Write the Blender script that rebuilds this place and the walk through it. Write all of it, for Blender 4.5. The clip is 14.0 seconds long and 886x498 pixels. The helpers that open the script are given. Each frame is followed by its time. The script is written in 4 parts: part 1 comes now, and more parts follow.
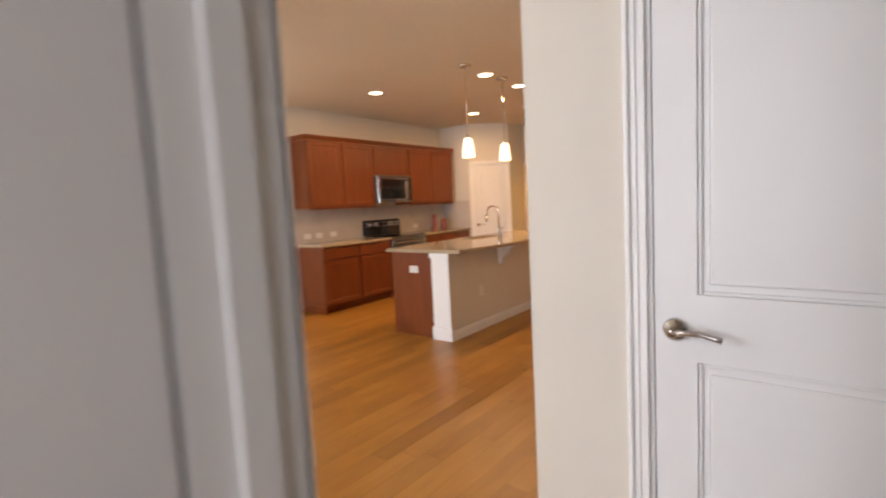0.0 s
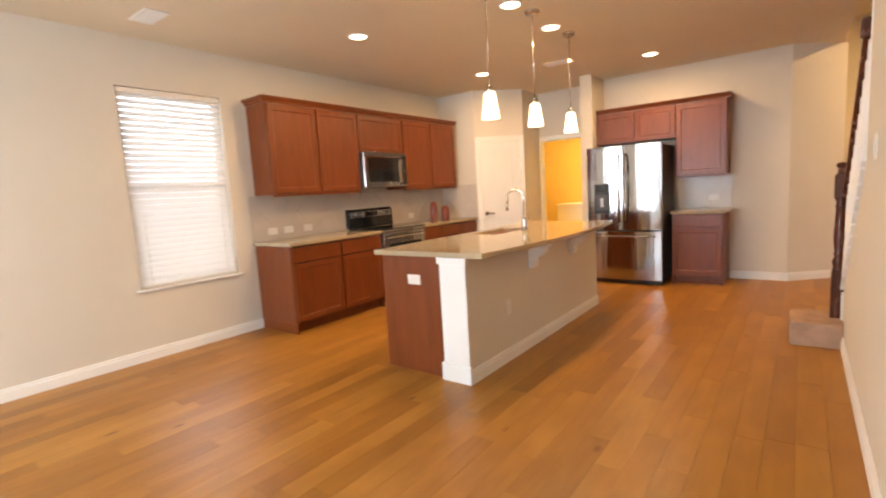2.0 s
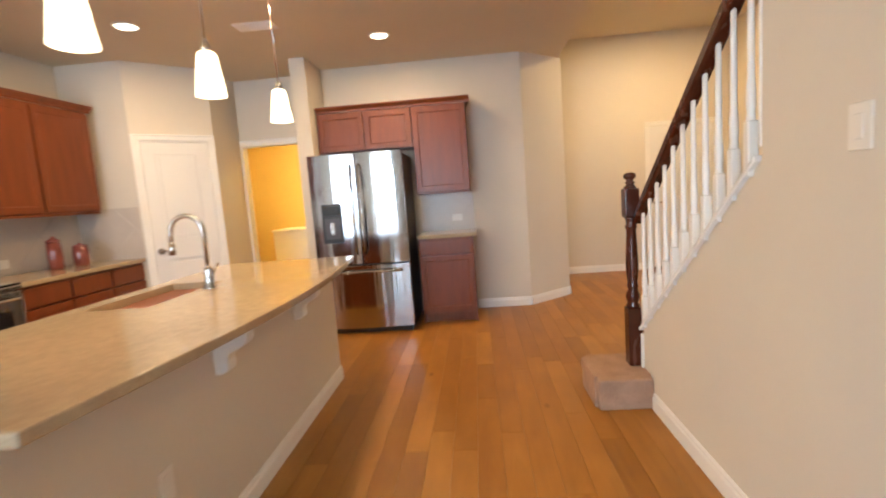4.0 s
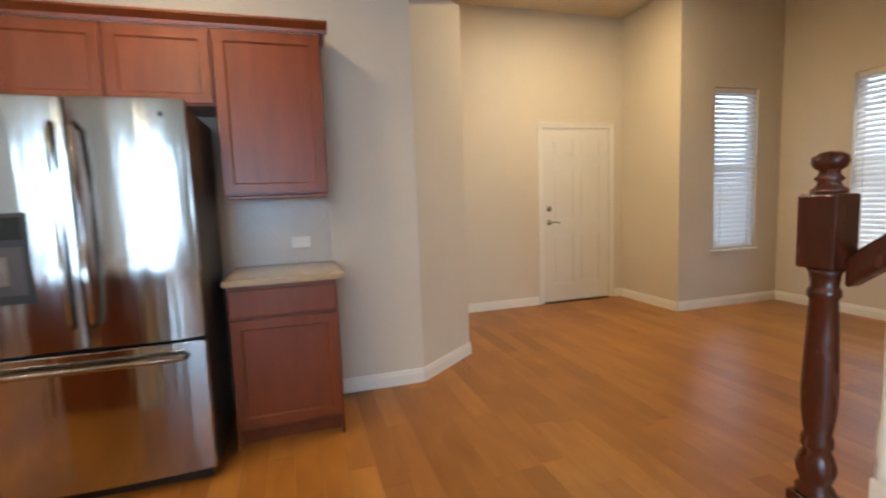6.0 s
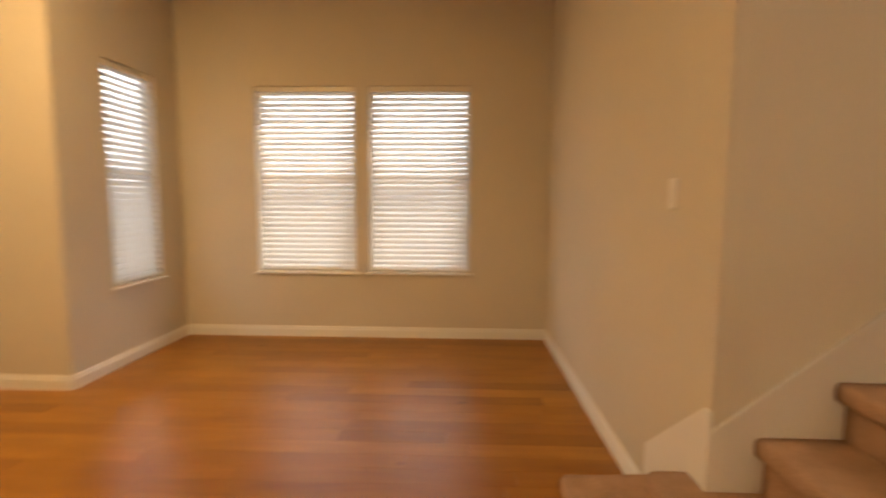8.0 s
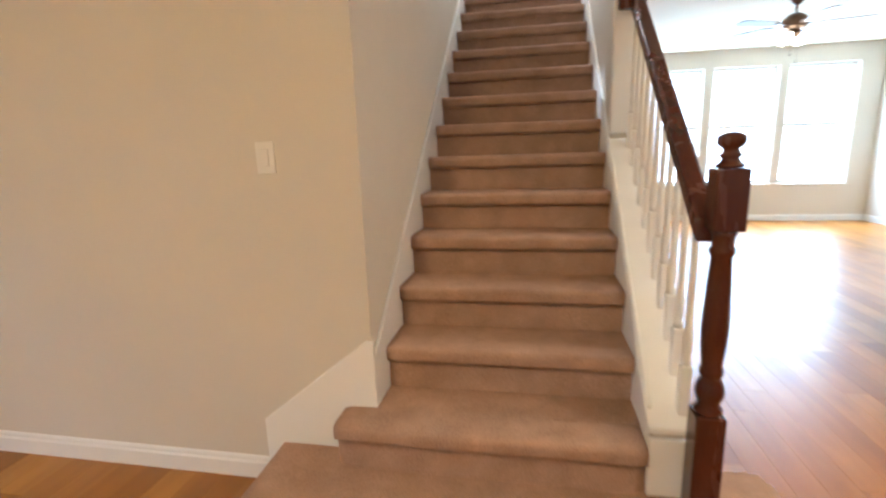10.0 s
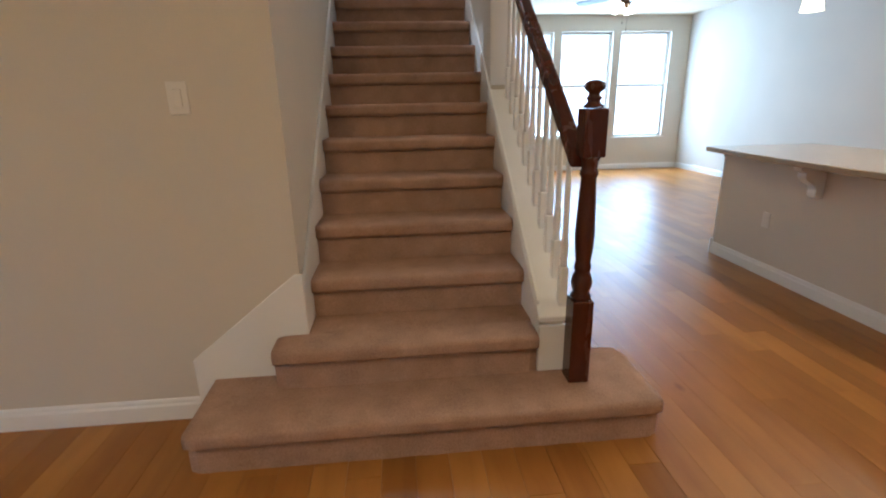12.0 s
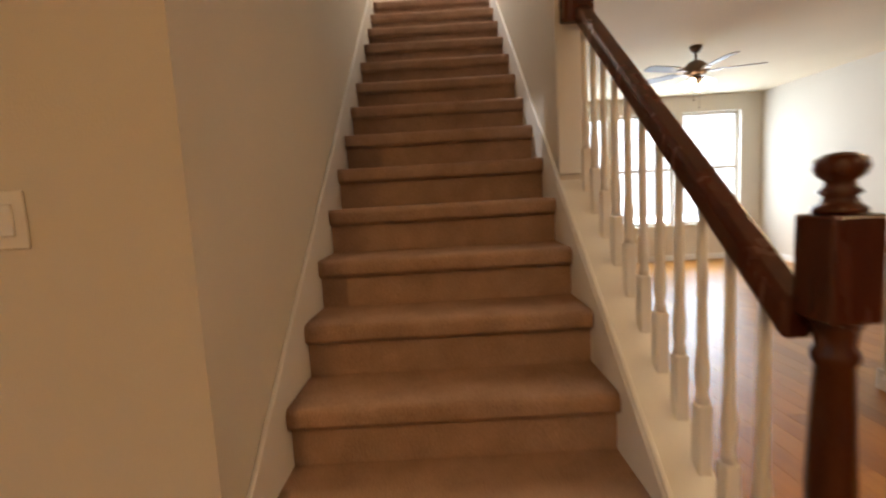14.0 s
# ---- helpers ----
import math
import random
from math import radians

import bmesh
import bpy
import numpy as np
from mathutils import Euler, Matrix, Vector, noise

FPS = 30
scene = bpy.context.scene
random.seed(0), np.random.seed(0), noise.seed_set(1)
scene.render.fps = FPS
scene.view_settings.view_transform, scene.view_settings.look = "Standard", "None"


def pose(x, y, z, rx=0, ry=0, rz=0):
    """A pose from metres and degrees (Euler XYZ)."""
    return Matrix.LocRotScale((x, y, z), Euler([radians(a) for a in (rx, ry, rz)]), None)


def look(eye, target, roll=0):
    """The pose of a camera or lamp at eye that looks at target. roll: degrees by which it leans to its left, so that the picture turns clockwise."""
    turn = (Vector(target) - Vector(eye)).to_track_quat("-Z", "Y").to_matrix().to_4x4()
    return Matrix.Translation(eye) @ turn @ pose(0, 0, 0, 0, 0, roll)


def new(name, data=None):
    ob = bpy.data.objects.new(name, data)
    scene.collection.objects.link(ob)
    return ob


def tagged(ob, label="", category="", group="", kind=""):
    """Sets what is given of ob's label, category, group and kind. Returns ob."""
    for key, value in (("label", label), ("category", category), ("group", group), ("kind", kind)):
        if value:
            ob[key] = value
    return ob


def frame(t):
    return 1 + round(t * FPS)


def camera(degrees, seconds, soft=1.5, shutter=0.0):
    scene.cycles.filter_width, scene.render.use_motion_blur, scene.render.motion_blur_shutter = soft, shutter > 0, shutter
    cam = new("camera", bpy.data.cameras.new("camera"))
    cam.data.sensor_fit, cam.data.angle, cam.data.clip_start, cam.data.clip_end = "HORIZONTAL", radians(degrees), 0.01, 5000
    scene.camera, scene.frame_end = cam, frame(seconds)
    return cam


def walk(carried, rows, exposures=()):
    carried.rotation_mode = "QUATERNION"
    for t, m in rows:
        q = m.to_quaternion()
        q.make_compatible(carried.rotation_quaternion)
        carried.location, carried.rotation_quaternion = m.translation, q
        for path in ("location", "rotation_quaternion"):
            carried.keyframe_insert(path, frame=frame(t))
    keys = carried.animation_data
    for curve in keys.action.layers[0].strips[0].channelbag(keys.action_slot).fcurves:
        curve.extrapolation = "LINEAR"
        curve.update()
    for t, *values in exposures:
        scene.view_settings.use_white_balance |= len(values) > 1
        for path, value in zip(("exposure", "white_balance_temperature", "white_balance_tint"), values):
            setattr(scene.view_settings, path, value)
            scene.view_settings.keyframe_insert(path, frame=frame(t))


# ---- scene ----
cam = camera(86.0, 14.0, soft=2.0, shutter=0.5)

PATH = [
    (0, (2.797, -3.641, 1.343), (1.565, -2.076, 1.161), -3.0),
    (0.5, (2.609, -3.340, 1.339), (1.559, -1.647, 1.159), -3.0),
    (1, (2.297, -3.019, 1.342), (1.110, -1.421, 1.145), -3.0),
    (1.5, (2.061, -2.767, 1.322), (0.746, -1.275, 1.110), -3.6),
    (2, (1.767, -2.571, 1.319), (0.565, -0.990, 1.082), -3.4),
    (2.5, (1.570, -2.177, 1.324), (0.601, -0.443, 1.091), -3.3),
    (3, (1.327, -1.758, 1.339), (0.685, 0.122, 1.109), -3.2),
    (3.5, (1.204, -1.286, 1.318), (0.818, 0.665, 1.113), -2.7),
    (3.7, (1.157, -1.131, 1.320), (0.872, 0.835, 1.091), -3.5),
    (5.8, (0.799, 1.109, 1.302), (1.274, 3.042, 1.107), -2.0),
    (6, (0.840, 1.284, 1.291), (1.422, 3.186, 1.082), -2.1),
    (6.5, (0.839, 1.711, 1.293), (1.826, 3.438, 1.087), -1.2),
    (7, (1.003, 2.088, 1.332), (2.396, 3.506, 1.112), -0.5),
    (7.5, (1.349, 2.590, 1.279), (3.146, 3.445, 1.076), -0.4),
    (8, (1.627, 2.679, 1.299), (3.616, 2.754, 1.103), 0.3),
    (8.5, (1.869, 2.780, 1.282), (3.707, 1.998, 1.173), -0.2),
    (9, (2.088, 3.002, 1.345), (3.311, 1.428, 1.186), -3.7),
    (9.2, (2.197, 3.098, 1.350), (3.222, 1.391, 1.165), -3.6),
    (11.3, (2.720, 3.833, 1.314), (2.547, 1.952, 0.656), 0.4),
    (11.5, (2.726, 3.818, 1.308), (2.549, 1.932, 0.666), -0.3),
    (12, (2.697, 3.758, 1.296), (2.528, 1.853, 0.712), -1.2),
    (12.5, (2.640, 3.642, 1.300), (2.485, 1.718, 0.775), -1.9),
    (13, (2.639, 3.374, 1.290), (2.443, 1.431, 0.861), -1.8),
    (13.5, (2.665, 3.080, 1.304), (2.486, 1.116, 0.973), -2.4),
    (14, (2.621, 2.811, 1.333), (2.634, 0.823, 1.114), -3.3),
]
# the clip's own exposure and white balance along the walk
LOOK = [(0, 0.2, 6700, 23), (0.5, -0.03, 6700, 24), (1, 0.0, 6700, 23), (1.5, 0.34, 6650, 19), (2, 0.63, 6500, 16), (2.5, 0.7, 6250, 14), (3, 0.64, 5950, 12), (3.7, 0.6, 5750, 11),
        (5.8, 0.3, 5000, 5), (6.5, 0.35, 5250, 5), (7, 0.4, 5700, 9), (8, 0.4, 6900, 12), (8.5, 0.25, 6800, 14), (9, 1.08, 5000, 5), (9.2, 1.05, 4900, 5), (11.3, 0.95, 4550, 8),
        (11.5, 0.83, 4550, 8), (12, 0.15, 4600, 6), (12.5, 0.05, 4900, 7), (13, -0.62, 5250, 10), (13.5, -0.62, 5700, 13), (14, -0.05, 6300, 15)]
walk(cam, [(t, look(eye, target, roll)) for t, eye, target, roll in PATH], LOOK)

# ---- world and exposure ----
world = bpy.data.worlds.new("sky")
scene.world = world
world.use_nodes = True
wn = world.node_tree
sky = wn.nodes.new("ShaderNodeTexSky")
sky.sky_type = "NISHITA"
sky.sun_disc = False
sky.sun_elevation, sky.sun_rotation = radians(48), radians(150)
wn.links.new(sky.outputs[0], wn.nodes["Background"].inputs[0])
wn.nodes["Background"].inputs[1].default_value = 0.12


def sun_lamp():
    data = bpy.data.lights.new("sun", "SUN")
    data.energy, data.angle, data.color = 2.5, radians(0.6), (1.0, 0.95, 0.87)
    ob = new("sun", data)
    ob.matrix_world = look((0, 0, 20), (-7, 12, 0))


def area(name, at, target, w, h, watts, colour=(1, 1, 1), shape="RECTANGLE"):
    data = bpy.data.lights.new(name, "AREA")
    data.shape, data.size, data.size_y, data.energy, data.color = shape, w, h, watts, colour
    ob = new(name, data)
    ob.matrix_world = look(at, target)
    return ob


DAY = (0.86, 0.93, 1.0)
WARM = (1.0, 0.65, 0.31)
sun_lamp()
# skylight standing in the real window openings, then in two unseen, added ones
for cx in (-1.96, -0.84, 0.28):
    area("window_light", (cx, -5.43, 1.56), (cx, 0, 1.4), 0.96, 1.84, 53, (0.78, 0.92, 1.0))
area("window_light", (-2.93, -0.47, 1.49), (0, -0.47, 1.49), 0.87, 1.7, 11, DAY)
area("window_light", (5.445, 5.48, 1.49), (5.445, 0, 1.49), 0.57, 1.7, 7, DAY)
for cy in (4.14, 3.07):
    area("window_light", (6.22, cy, 1.49), (0, cy, 1.49), 0.93, 1.7, 10, DAY)
# added lamp in the unseen bedroom's window, to brighten the hall
area("window_light", (3.6, -5.95, 1.5), (3.2, 0, 1.2), 1.2, 1.3, 27, (0.75, 0.88, 1.0))
# light from upstairs, through an added window out of view
area("window_light", (3.03, -1.6, 4.4), (0, -1.6, 3.8), 0.9, 1.2, 58, (1, 0.92, 0.80))

CEIL, HIGH = 2.775, 3.35
RECESSED = [(-1.51, 0.65, CEIL), (-0.134, 1.01, CEIL), (-0.133, 1.77, CEIL), (-1.51, 2.79, CEIL), (0.31, 3.555, CEIL), (3.5, 4.86, HIGH)]
for x, y, z in RECESSED:
    area("downlight", (x, y, z - 0.012), (x, y, 0), 0.13, 0.13, 16 if z == CEIL else 48, WARM if z == CEIL else (1.0, 0.62, 0.24), "DISK")
area("utility_lamp", (-1.4, 5.7, 2.6), (-1.4, 5.7, 0), 0.3, 0.3, 46, (1.0, 0.64, 0.15), "DISK")


# ---- materials ----
def material(name, base, rough=0.5, metal=0.0, vary=0.08, scale=3.0, bump=0.0, bump_scale=60.0, stretch=(1, 1, 1), fine=0.0, coat=0.0, spec=0.5):
    """A surface with a broad and a fine variation of its colour, and relief."""
    m = bpy.data.materials.new(name)
    m.use_nodes = True
    nt = m.node_tree
    b = nt.nodes["Principled BSDF"]
    b.inputs["Roughness"].default_value, b.inputs["Metallic"].default_value = rough, metal
    b.inputs["Specular IOR Level"].default_value = spec
    b.inputs["Coat Weight"].default_value = coat
    geo = nt.nodes.new("ShaderNodeNewGeometry")
    mp = nt.nodes.new("ShaderNodeMapping")
    mp.inputs["Scale"].default_value = stretch
    nt.links.new(geo.outputs["Position"], mp.inputs["Vector"])
    n1 = nt.nodes.new("ShaderNodeTexNoise")
    n1.inputs["Scale"].default_value, n1.inputs["Detail"].default_value = scale, 4
    nt.links.new(mp.outputs[0], n1.inputs["Vector"])
    n2 = nt.nodes.new("ShaderNodeTexNoise")
    n2.inputs["Scale"].default_value, n2.inputs["Detail"].default_value = bump_scale, 3
    nt.links.new(mp.outputs[0], n2.inputs["Vector"])
    ramp = nt.nodes.new("ShaderNodeValToRGB")
    ramp.color_ramp.elements[0].position, ramp.color_ramp.elements[1].position = 0.3, 0.7
    ramp.color_ramp.elements[0].color = (*[c * (1 - vary) for c in base], 1)
    ramp.color_ramp.elements[1].color = (*[min(1, c * (1 + vary)) for c in base], 1)
    nt.links.new(n1.outputs["Fac"], ramp.inputs[0])
    out = ramp.outputs[0]
    if fine:
        mix = nt.nodes.new("ShaderNodeMix")
        mix.data_type, mix.blend_type = "RGBA", "MULTIPLY"
        mix.inputs["Factor"].default_value = fine
        r2 = nt.nodes.new("ShaderNodeValToRGB")
        r2.color_ramp.elements[0].position, r2.color_ramp.elements[1].position = 0.35, 0.65
        r2.color_ramp.elements[0].color = (0.45, 0.4, 0.36, 1)
        nt.links.new(n2.outputs["Fac"], r2.inputs[0])
        nt.links.new(out, mix.inputs["A"])
        nt.links.new(r2.outputs[0], mix.inputs["B"])
        out = mix.outputs["Result"]
    nt.links.new(out, b.inputs["Base Color"])
    rr = nt.nodes.new("ShaderNodeMapRange")
    rr.inputs["To Min"].default_value, rr.inputs["To Max"].default_value = max(0, rough - 0.06), min(1, rough + 0.06)
    nt.links.new(n1.outputs["Fac"], rr.inputs["Value"])
    nt.links.new(rr.outputs[0], b.inputs["Roughness"])
    if bump:
        bp = nt.nodes.new("ShaderNodeBump")
        bp.inputs["Strength"].default_value, bp.inputs["Distance"].default_value = bump, 0.004
        nt.links.new(n2.outputs["Fac"], bp.inputs["Height"])
        nt.links.new(bp.outputs[0], b.inputs["Normal"])
    return m


def emitter(name, colour, strength):
    m = bpy.data.materials.new(name)
    m.use_nodes = True
    b = m.node_tree.nodes["Principled BSDF"]
    b.inputs["Base Color"].default_value = (0.9, 0.88, 0.82, 1)
    b.inputs["Emission Color"].default_value = (*colour, 1)
    b.inputs["Emission Strength"].default_value = strength
    return m


def plank_material(name, per_island):
    """Honey oak boards: each one its own tone, with long grain and a few knots."""
    m = bpy.data.materials.new(name)
    m.use_nodes = True
    nt = m.node_tree
    b = nt.nodes["Principled BSDF"]
    b.inputs["Specular IOR Level"].default_value = 0.38
    geo = nt.nodes.new("ShaderNodeNewGeometry")
    if per_island:
        rnd = geo.outputs["Random Per Island"]
    else:
        rnd = nt.nodes.new("ShaderNodeObjectInfo").outputs["Random"]
    tone = nt.nodes.new("ShaderNodeValToRGB")
    el = tone.color_ramp.elements
    el[0].position, el[1].position = 0.0, 1.0
    el[0].color, el[1].color = (0.265, 0.112, 0.016, 1), (0.41, 0.198, 0.036, 1)
    for p, c in ((0.15, (0.315, 0.135, 0.02, 1)), (0.5, (0.345, 0.152, 0.023, 1)), (0.82, (0.375, 0.172, 0.028, 1))):
        e = el.new(p)
        e.color = c
    nt.links.new(rnd, tone.inputs[0])
    off = nt.nodes.new("ShaderNodeVectorMath")
    off.operation = "MULTIPLY_ADD"
    off.inputs[1].default_value = (1, 1, 1)
    comb = nt.nodes.new("ShaderNodeCombineXYZ")
    k = nt.nodes.new("ShaderNodeMath")
    k.operation = "MULTIPLY"
    k.inputs[1].default_value = 37.0
    nt.links.new(rnd, k.inputs[0])
    nt.links.new(k.outputs[0], comb.inputs[0])
    nt.links.new(k.outputs[0], comb.inputs[1])
    nt.links.new(geo.outputs["Position"], off.inputs[0])
    nt.links.new(comb.outputs[0], off.inputs[2])
    mp = nt.nodes.new("ShaderNodeMapping")
    mp.inputs["Scale"].default_value = (6, 0.7, 1)
    nt.links.new(off.outputs[0], mp.inputs["Vector"])
    grain = nt.nodes.new("ShaderNodeTexNoise")
    grain.inputs["Scale"].default_value, grain.inputs["Detail"].default_value, grain.inputs["Distortion"].default_value = 2.2, 8, 0.8
    nt.links.new(mp.outputs[0], grain.inputs["Vector"])
    gr = nt.nodes.new("ShaderNodeValToRGB")
    gr.color_ramp.elements[0].position, gr.color_ramp.elements[1].position = 0.3, 0.62
    gr.color_ramp.elements[0].color = (0.82, 0.76, 0.70, 1)
    nt.links.new(grain.outputs["Fac"], gr.inputs[0])
    knot = nt.nodes.new("ShaderNodeTexVoronoi")
    knot.inputs["Scale"].default_value = 1.7
    kmap = nt.nodes.new("ShaderNodeMapping")
    kmap.inputs["Scale"].default_value = (1.6, 0.8, 1)
    nt.links.new(off.outputs[0], kmap.inputs["Vector"])
    nt.links.new(kmap.outputs[0], knot.inputs["Vector"])
    kr = nt.nodes.new("ShaderNodeValToRGB")
    kr.color_ramp.elements[0].position, kr.color_ramp.elements[1].position = 0.02, 0.07
    kr.color_ramp.elements[0].color = (0.35, 0.24, 0.16, 1)
    nt.links.new(knot.outputs["Distance"], kr.inputs[0])
    cloud = nt.nodes.new("ShaderNodeTexNoise")
    cloud.inputs["Scale"].default_value, cloud.inputs["Detail"].default_value = 1.0, 2
    cmap = nt.nodes.new("ShaderNodeMapping")
    cmap.inputs["Scale"].default_value = (5, 2.2, 1)
    nt.links.new(off.outputs[0], cmap.inputs["Vector"])
    nt.links.new(cmap.outputs[0], cloud.inputs["Vector"])
    cr = nt.nodes.new("ShaderNodeValToRGB")
    cr.color_ramp.elements[0].position, cr.color_ramp.elements[1].position = 0.35, 0.65
    cr.color_ramp.elements[0].color, cr.color_ramp.elements[1].color = (0.84, 0.79, 0.72, 1), (1.05, 1.04, 1.02, 1)
    nt.links.new(cloud.outputs["Fac"], cr.inputs[0])
    last = tone.outputs[0]
    for other in (gr, cr, kr):
        mix = nt.nodes.new("ShaderNodeMix")
        mix.data_type, mix.blend_type = "RGBA", "MULTIPLY"
        mix.inputs["Factor"].default_value = 0.8
        nt.links.new(last, mix.inputs["A"])
        nt.links.new(other.outputs[0], mix.inputs["B"])
        last = mix.outputs["Result"]
    nt.links.new(last, b.inputs["Base Color"])
    rr = nt.nodes.new("ShaderNodeMapRange")
    rr.inputs["To Min"].default_value, rr.inputs["To Max"].default_value = 0.30, 0.42
    nt.links.new(grain.outputs["Fac"], rr.inputs["Value"])
    nt.links.new(rr.outputs[0], b.inputs["Roughness"])
    bp = nt.nodes.new("ShaderNodeBump")
    bp.inputs["Strength"].default_value, bp.inputs["Distance"].default_value = 0.12, 0.002
    nt.links.new(grain.outputs["Fac"], bp.inputs["Height"])
    nt.links.new(bp.outputs[0], b.inputs["Normal"])
    return m


def blind_material():
    m = bpy.data.materials.new("blind_slat_white")
    m.use_nodes = True
    nt = m.node_tree
    b = nt.nodes["Principled BSDF"]
    b.inputs["Base Color"].default_value, b.inputs["Roughness"].default_value = (0.86, 0.85, 0.83, 1), 0.45
    tr = nt.nodes.new("ShaderNodeBsdfTranslucent")
    tr.inputs[0].default_value = (0.85, 0.84, 0.82, 1)
    mix = nt.nodes.new("ShaderNodeMixShader")
    mix.inputs[0].default_value = 0.42
    nt.links.new(b.outputs[0], mix.inputs[1])
    nt.links.new(tr.outputs[0], mix.inputs[2])
    nt.links.new(mix.outputs[0], nt.nodes["Material Output"].inputs[0])
    return m


def glass_material():
    m = bpy.data.materials.new("window_glass")
    m.use_nodes = True
    b = m.node_tree.nodes["Principled BSDF"]
    b.inputs["Base Color"].default_value, b.inputs["Roughness"].default_value = (1, 1, 1, 1), 0.0
    b.inputs["Transmission Weight"].default_value, b.inputs["IOR"].default_value = 1.0, 1.45
    return m


M_WALL = material("wall_paint_beige", (0.63, 0.58, 0.495), 0.85, vary=0.03, scale=1.2, bump=0.25, bump_scale=170, spec=0.25)
M_CEIL = material("ceiling_paint", (0.68, 0.60, 0.45), 0.9, vary=0.03, scale=1.0, bump=0.35, bump_scale=120, spec=0.2)
M_TRIM = material("trim_paint_white", (0.78, 0.77, 0.74), 0.4, vary=0.025, scale=2.0, bump=0.05, bump_scale=90)
M_DOOR = material("door_paint_white", (0.73, 0.72, 0.70), 0.42, vary=0.025, scale=2.5, bump=0.08, bump_scale=140)
M_CHERRY = material("cherry_wood", (0.165, 0.040, 0.0095), 0.33, spec=0.4, vary=0.16, scale=3.0, bump=0.05, bump_scale=40, stretch=(6, 6, 0.8), fine=0.12)
M_DARKWOOD = material("dark_stained_wood", (0.068, 0.017, 0.008), 0.26, vary=0.3, scale=4.0, bump=0.05, bump_scale=50, stretch=(5, 5, 1), fine=0.25)
M_GRANITE = material("granite_tan", (0.40, 0.315, 0.205), 0.09, vary=0.09, scale=30, bump=0.0, bump_scale=260, fine=0.32)
M_TILE = material("tile_beige", (0.50, 0.44, 0.38), 0.3, vary=0.07, scale=4, bump=0.04, bump_scale=40)
M_GROUT = material("grout_beige", (0.42, 0.36, 0.30), 0.9, vary=0.08, scale=20, bump=0.2)
M_STEEL = material("stainless_steel", (0.44, 0.43, 0.42), 0.13, 1.0, vary=0.08, scale=9, stretch=(1, 1, 0.05), bump=1.0, bump_scale=14)
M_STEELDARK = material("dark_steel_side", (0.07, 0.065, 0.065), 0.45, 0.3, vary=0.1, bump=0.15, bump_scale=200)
M_NICKEL = material("brushed_nickel", (0.55, 0.53, 0.50), 0.24, 1.0, vary=0.05, scale=8)
M_BLACK = material("black_glass", (0.012, 0.012, 0.013), 0.08, vary=0.1)
M_BLACKPL = material("black_plastic", (0.02, 0.02, 0.02), 0.4, vary=0.1)
M_CARPET = material("carpet_beige", (0.44, 0.29, 0.205), 0.97, vary=0.13, scale=9, bump=1.0, bump_scale=190, fine=0.4, spec=0.05)
M_PLASTIC = material("white_plastic", (0.72, 0.69, 0.63), 0.35, vary=0.02)
M_JOINT = material("floor_joint_dark", (0.24, 0.11, 0.03), 0.9, vary=0.2)
M_PLANK = plank_material("oak_plank", False)
M_PLANKS = plank_material("oak_planks_rest", True)
M_SLAT = blind_material()
M_GLASS = glass_material()
M_SHADE = emitter("lit_shade_glass", (1.0, 0.74, 0.40), 3.2)
M_BULB = emitter("lit_bulb", (1.0, 0.80, 0.5), 9.0)
M_RED = material("glazed_red", (0.20, 0.05, 0.035), 0.15, vary=0.15, scale=12, coat=0.4)
M_FANWOOD = material("walnut_blade", (0.06, 0.03, 0.018), 0.4, vary=0.2, stretch=(1, 6, 1))
M_BRONZE = material("fan_bronze", (0.16, 0.11, 0.08), 0.35, 0.9, vary=0.1)
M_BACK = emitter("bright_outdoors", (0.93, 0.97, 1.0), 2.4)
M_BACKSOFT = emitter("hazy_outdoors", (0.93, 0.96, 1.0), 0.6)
# the yellow lamplight on the utility walls is mixed into this base colour
M_YELLOWLIT = material("utility_wall_yellow_lit", (0.62, 0.45, 0.16), 0.85, vary=0.03, bump=0.2, bump_scale=170)
M_GROUND = material("outdoor_ground", (0.16, 0.15, 0.09), 0.95, vary=0.3, scale=0.6, bump=0.5, bump_scale=15)


# ---- builders ----
def addbox(bm, x0, x1, y0, y1, z0, z1, bev=0.0, seg=1):
    vs = [bm.verts.new((x, y, z)) for x in (x0, x1) for y in (y0, y1) for z in (z0, z1)]
    fs = [bm.faces.new([vs[i] for i in f]) for f in ((0, 1, 3, 2), (4, 6, 7, 5), (0, 4, 5, 1), (2, 3, 7, 6), (0, 2, 6, 4), (1, 5, 7, 3))]
    if bev:
        es = list({e for f in fs for e in f.edges})
        bmesh.ops.bevel(bm, geom=es, offset=bev, segments=seg, affect="EDGES", profile=0.5)
    return bm


def box(x0, x1, y0, y1, z0, z1, bev=0.0, seg=1):
    return addbox(bmesh.new(), x0, x1, y0, y1, z0, z1, bev, seg)


def lathe(profile, n=24, at=(0, 0, 0)):
    """A turned shape from (radius, height) pairs."""
    bm = bmesh.new()
    rings = []
    for r, z in profile:
        rings.append([bm.verts.new((at[0] + r * math.cos(2 * math.pi * i / n), at[1] + r * math.sin(2 * math.pi * i / n), at[2] + z)) for i in range(n)])
    for a, b in zip(rings, rings[1:]):
        for i in range(n):
            bm.faces.new((a[i], a[(i + 1) % n], b[(i + 1) % n], b[i]))
    bm.faces.new(list(reversed(rings[0])))
    bm.faces.new(rings[-1])
    for f in bm.faces:
        f.smooth = len(f.verts) == 4
    return bm


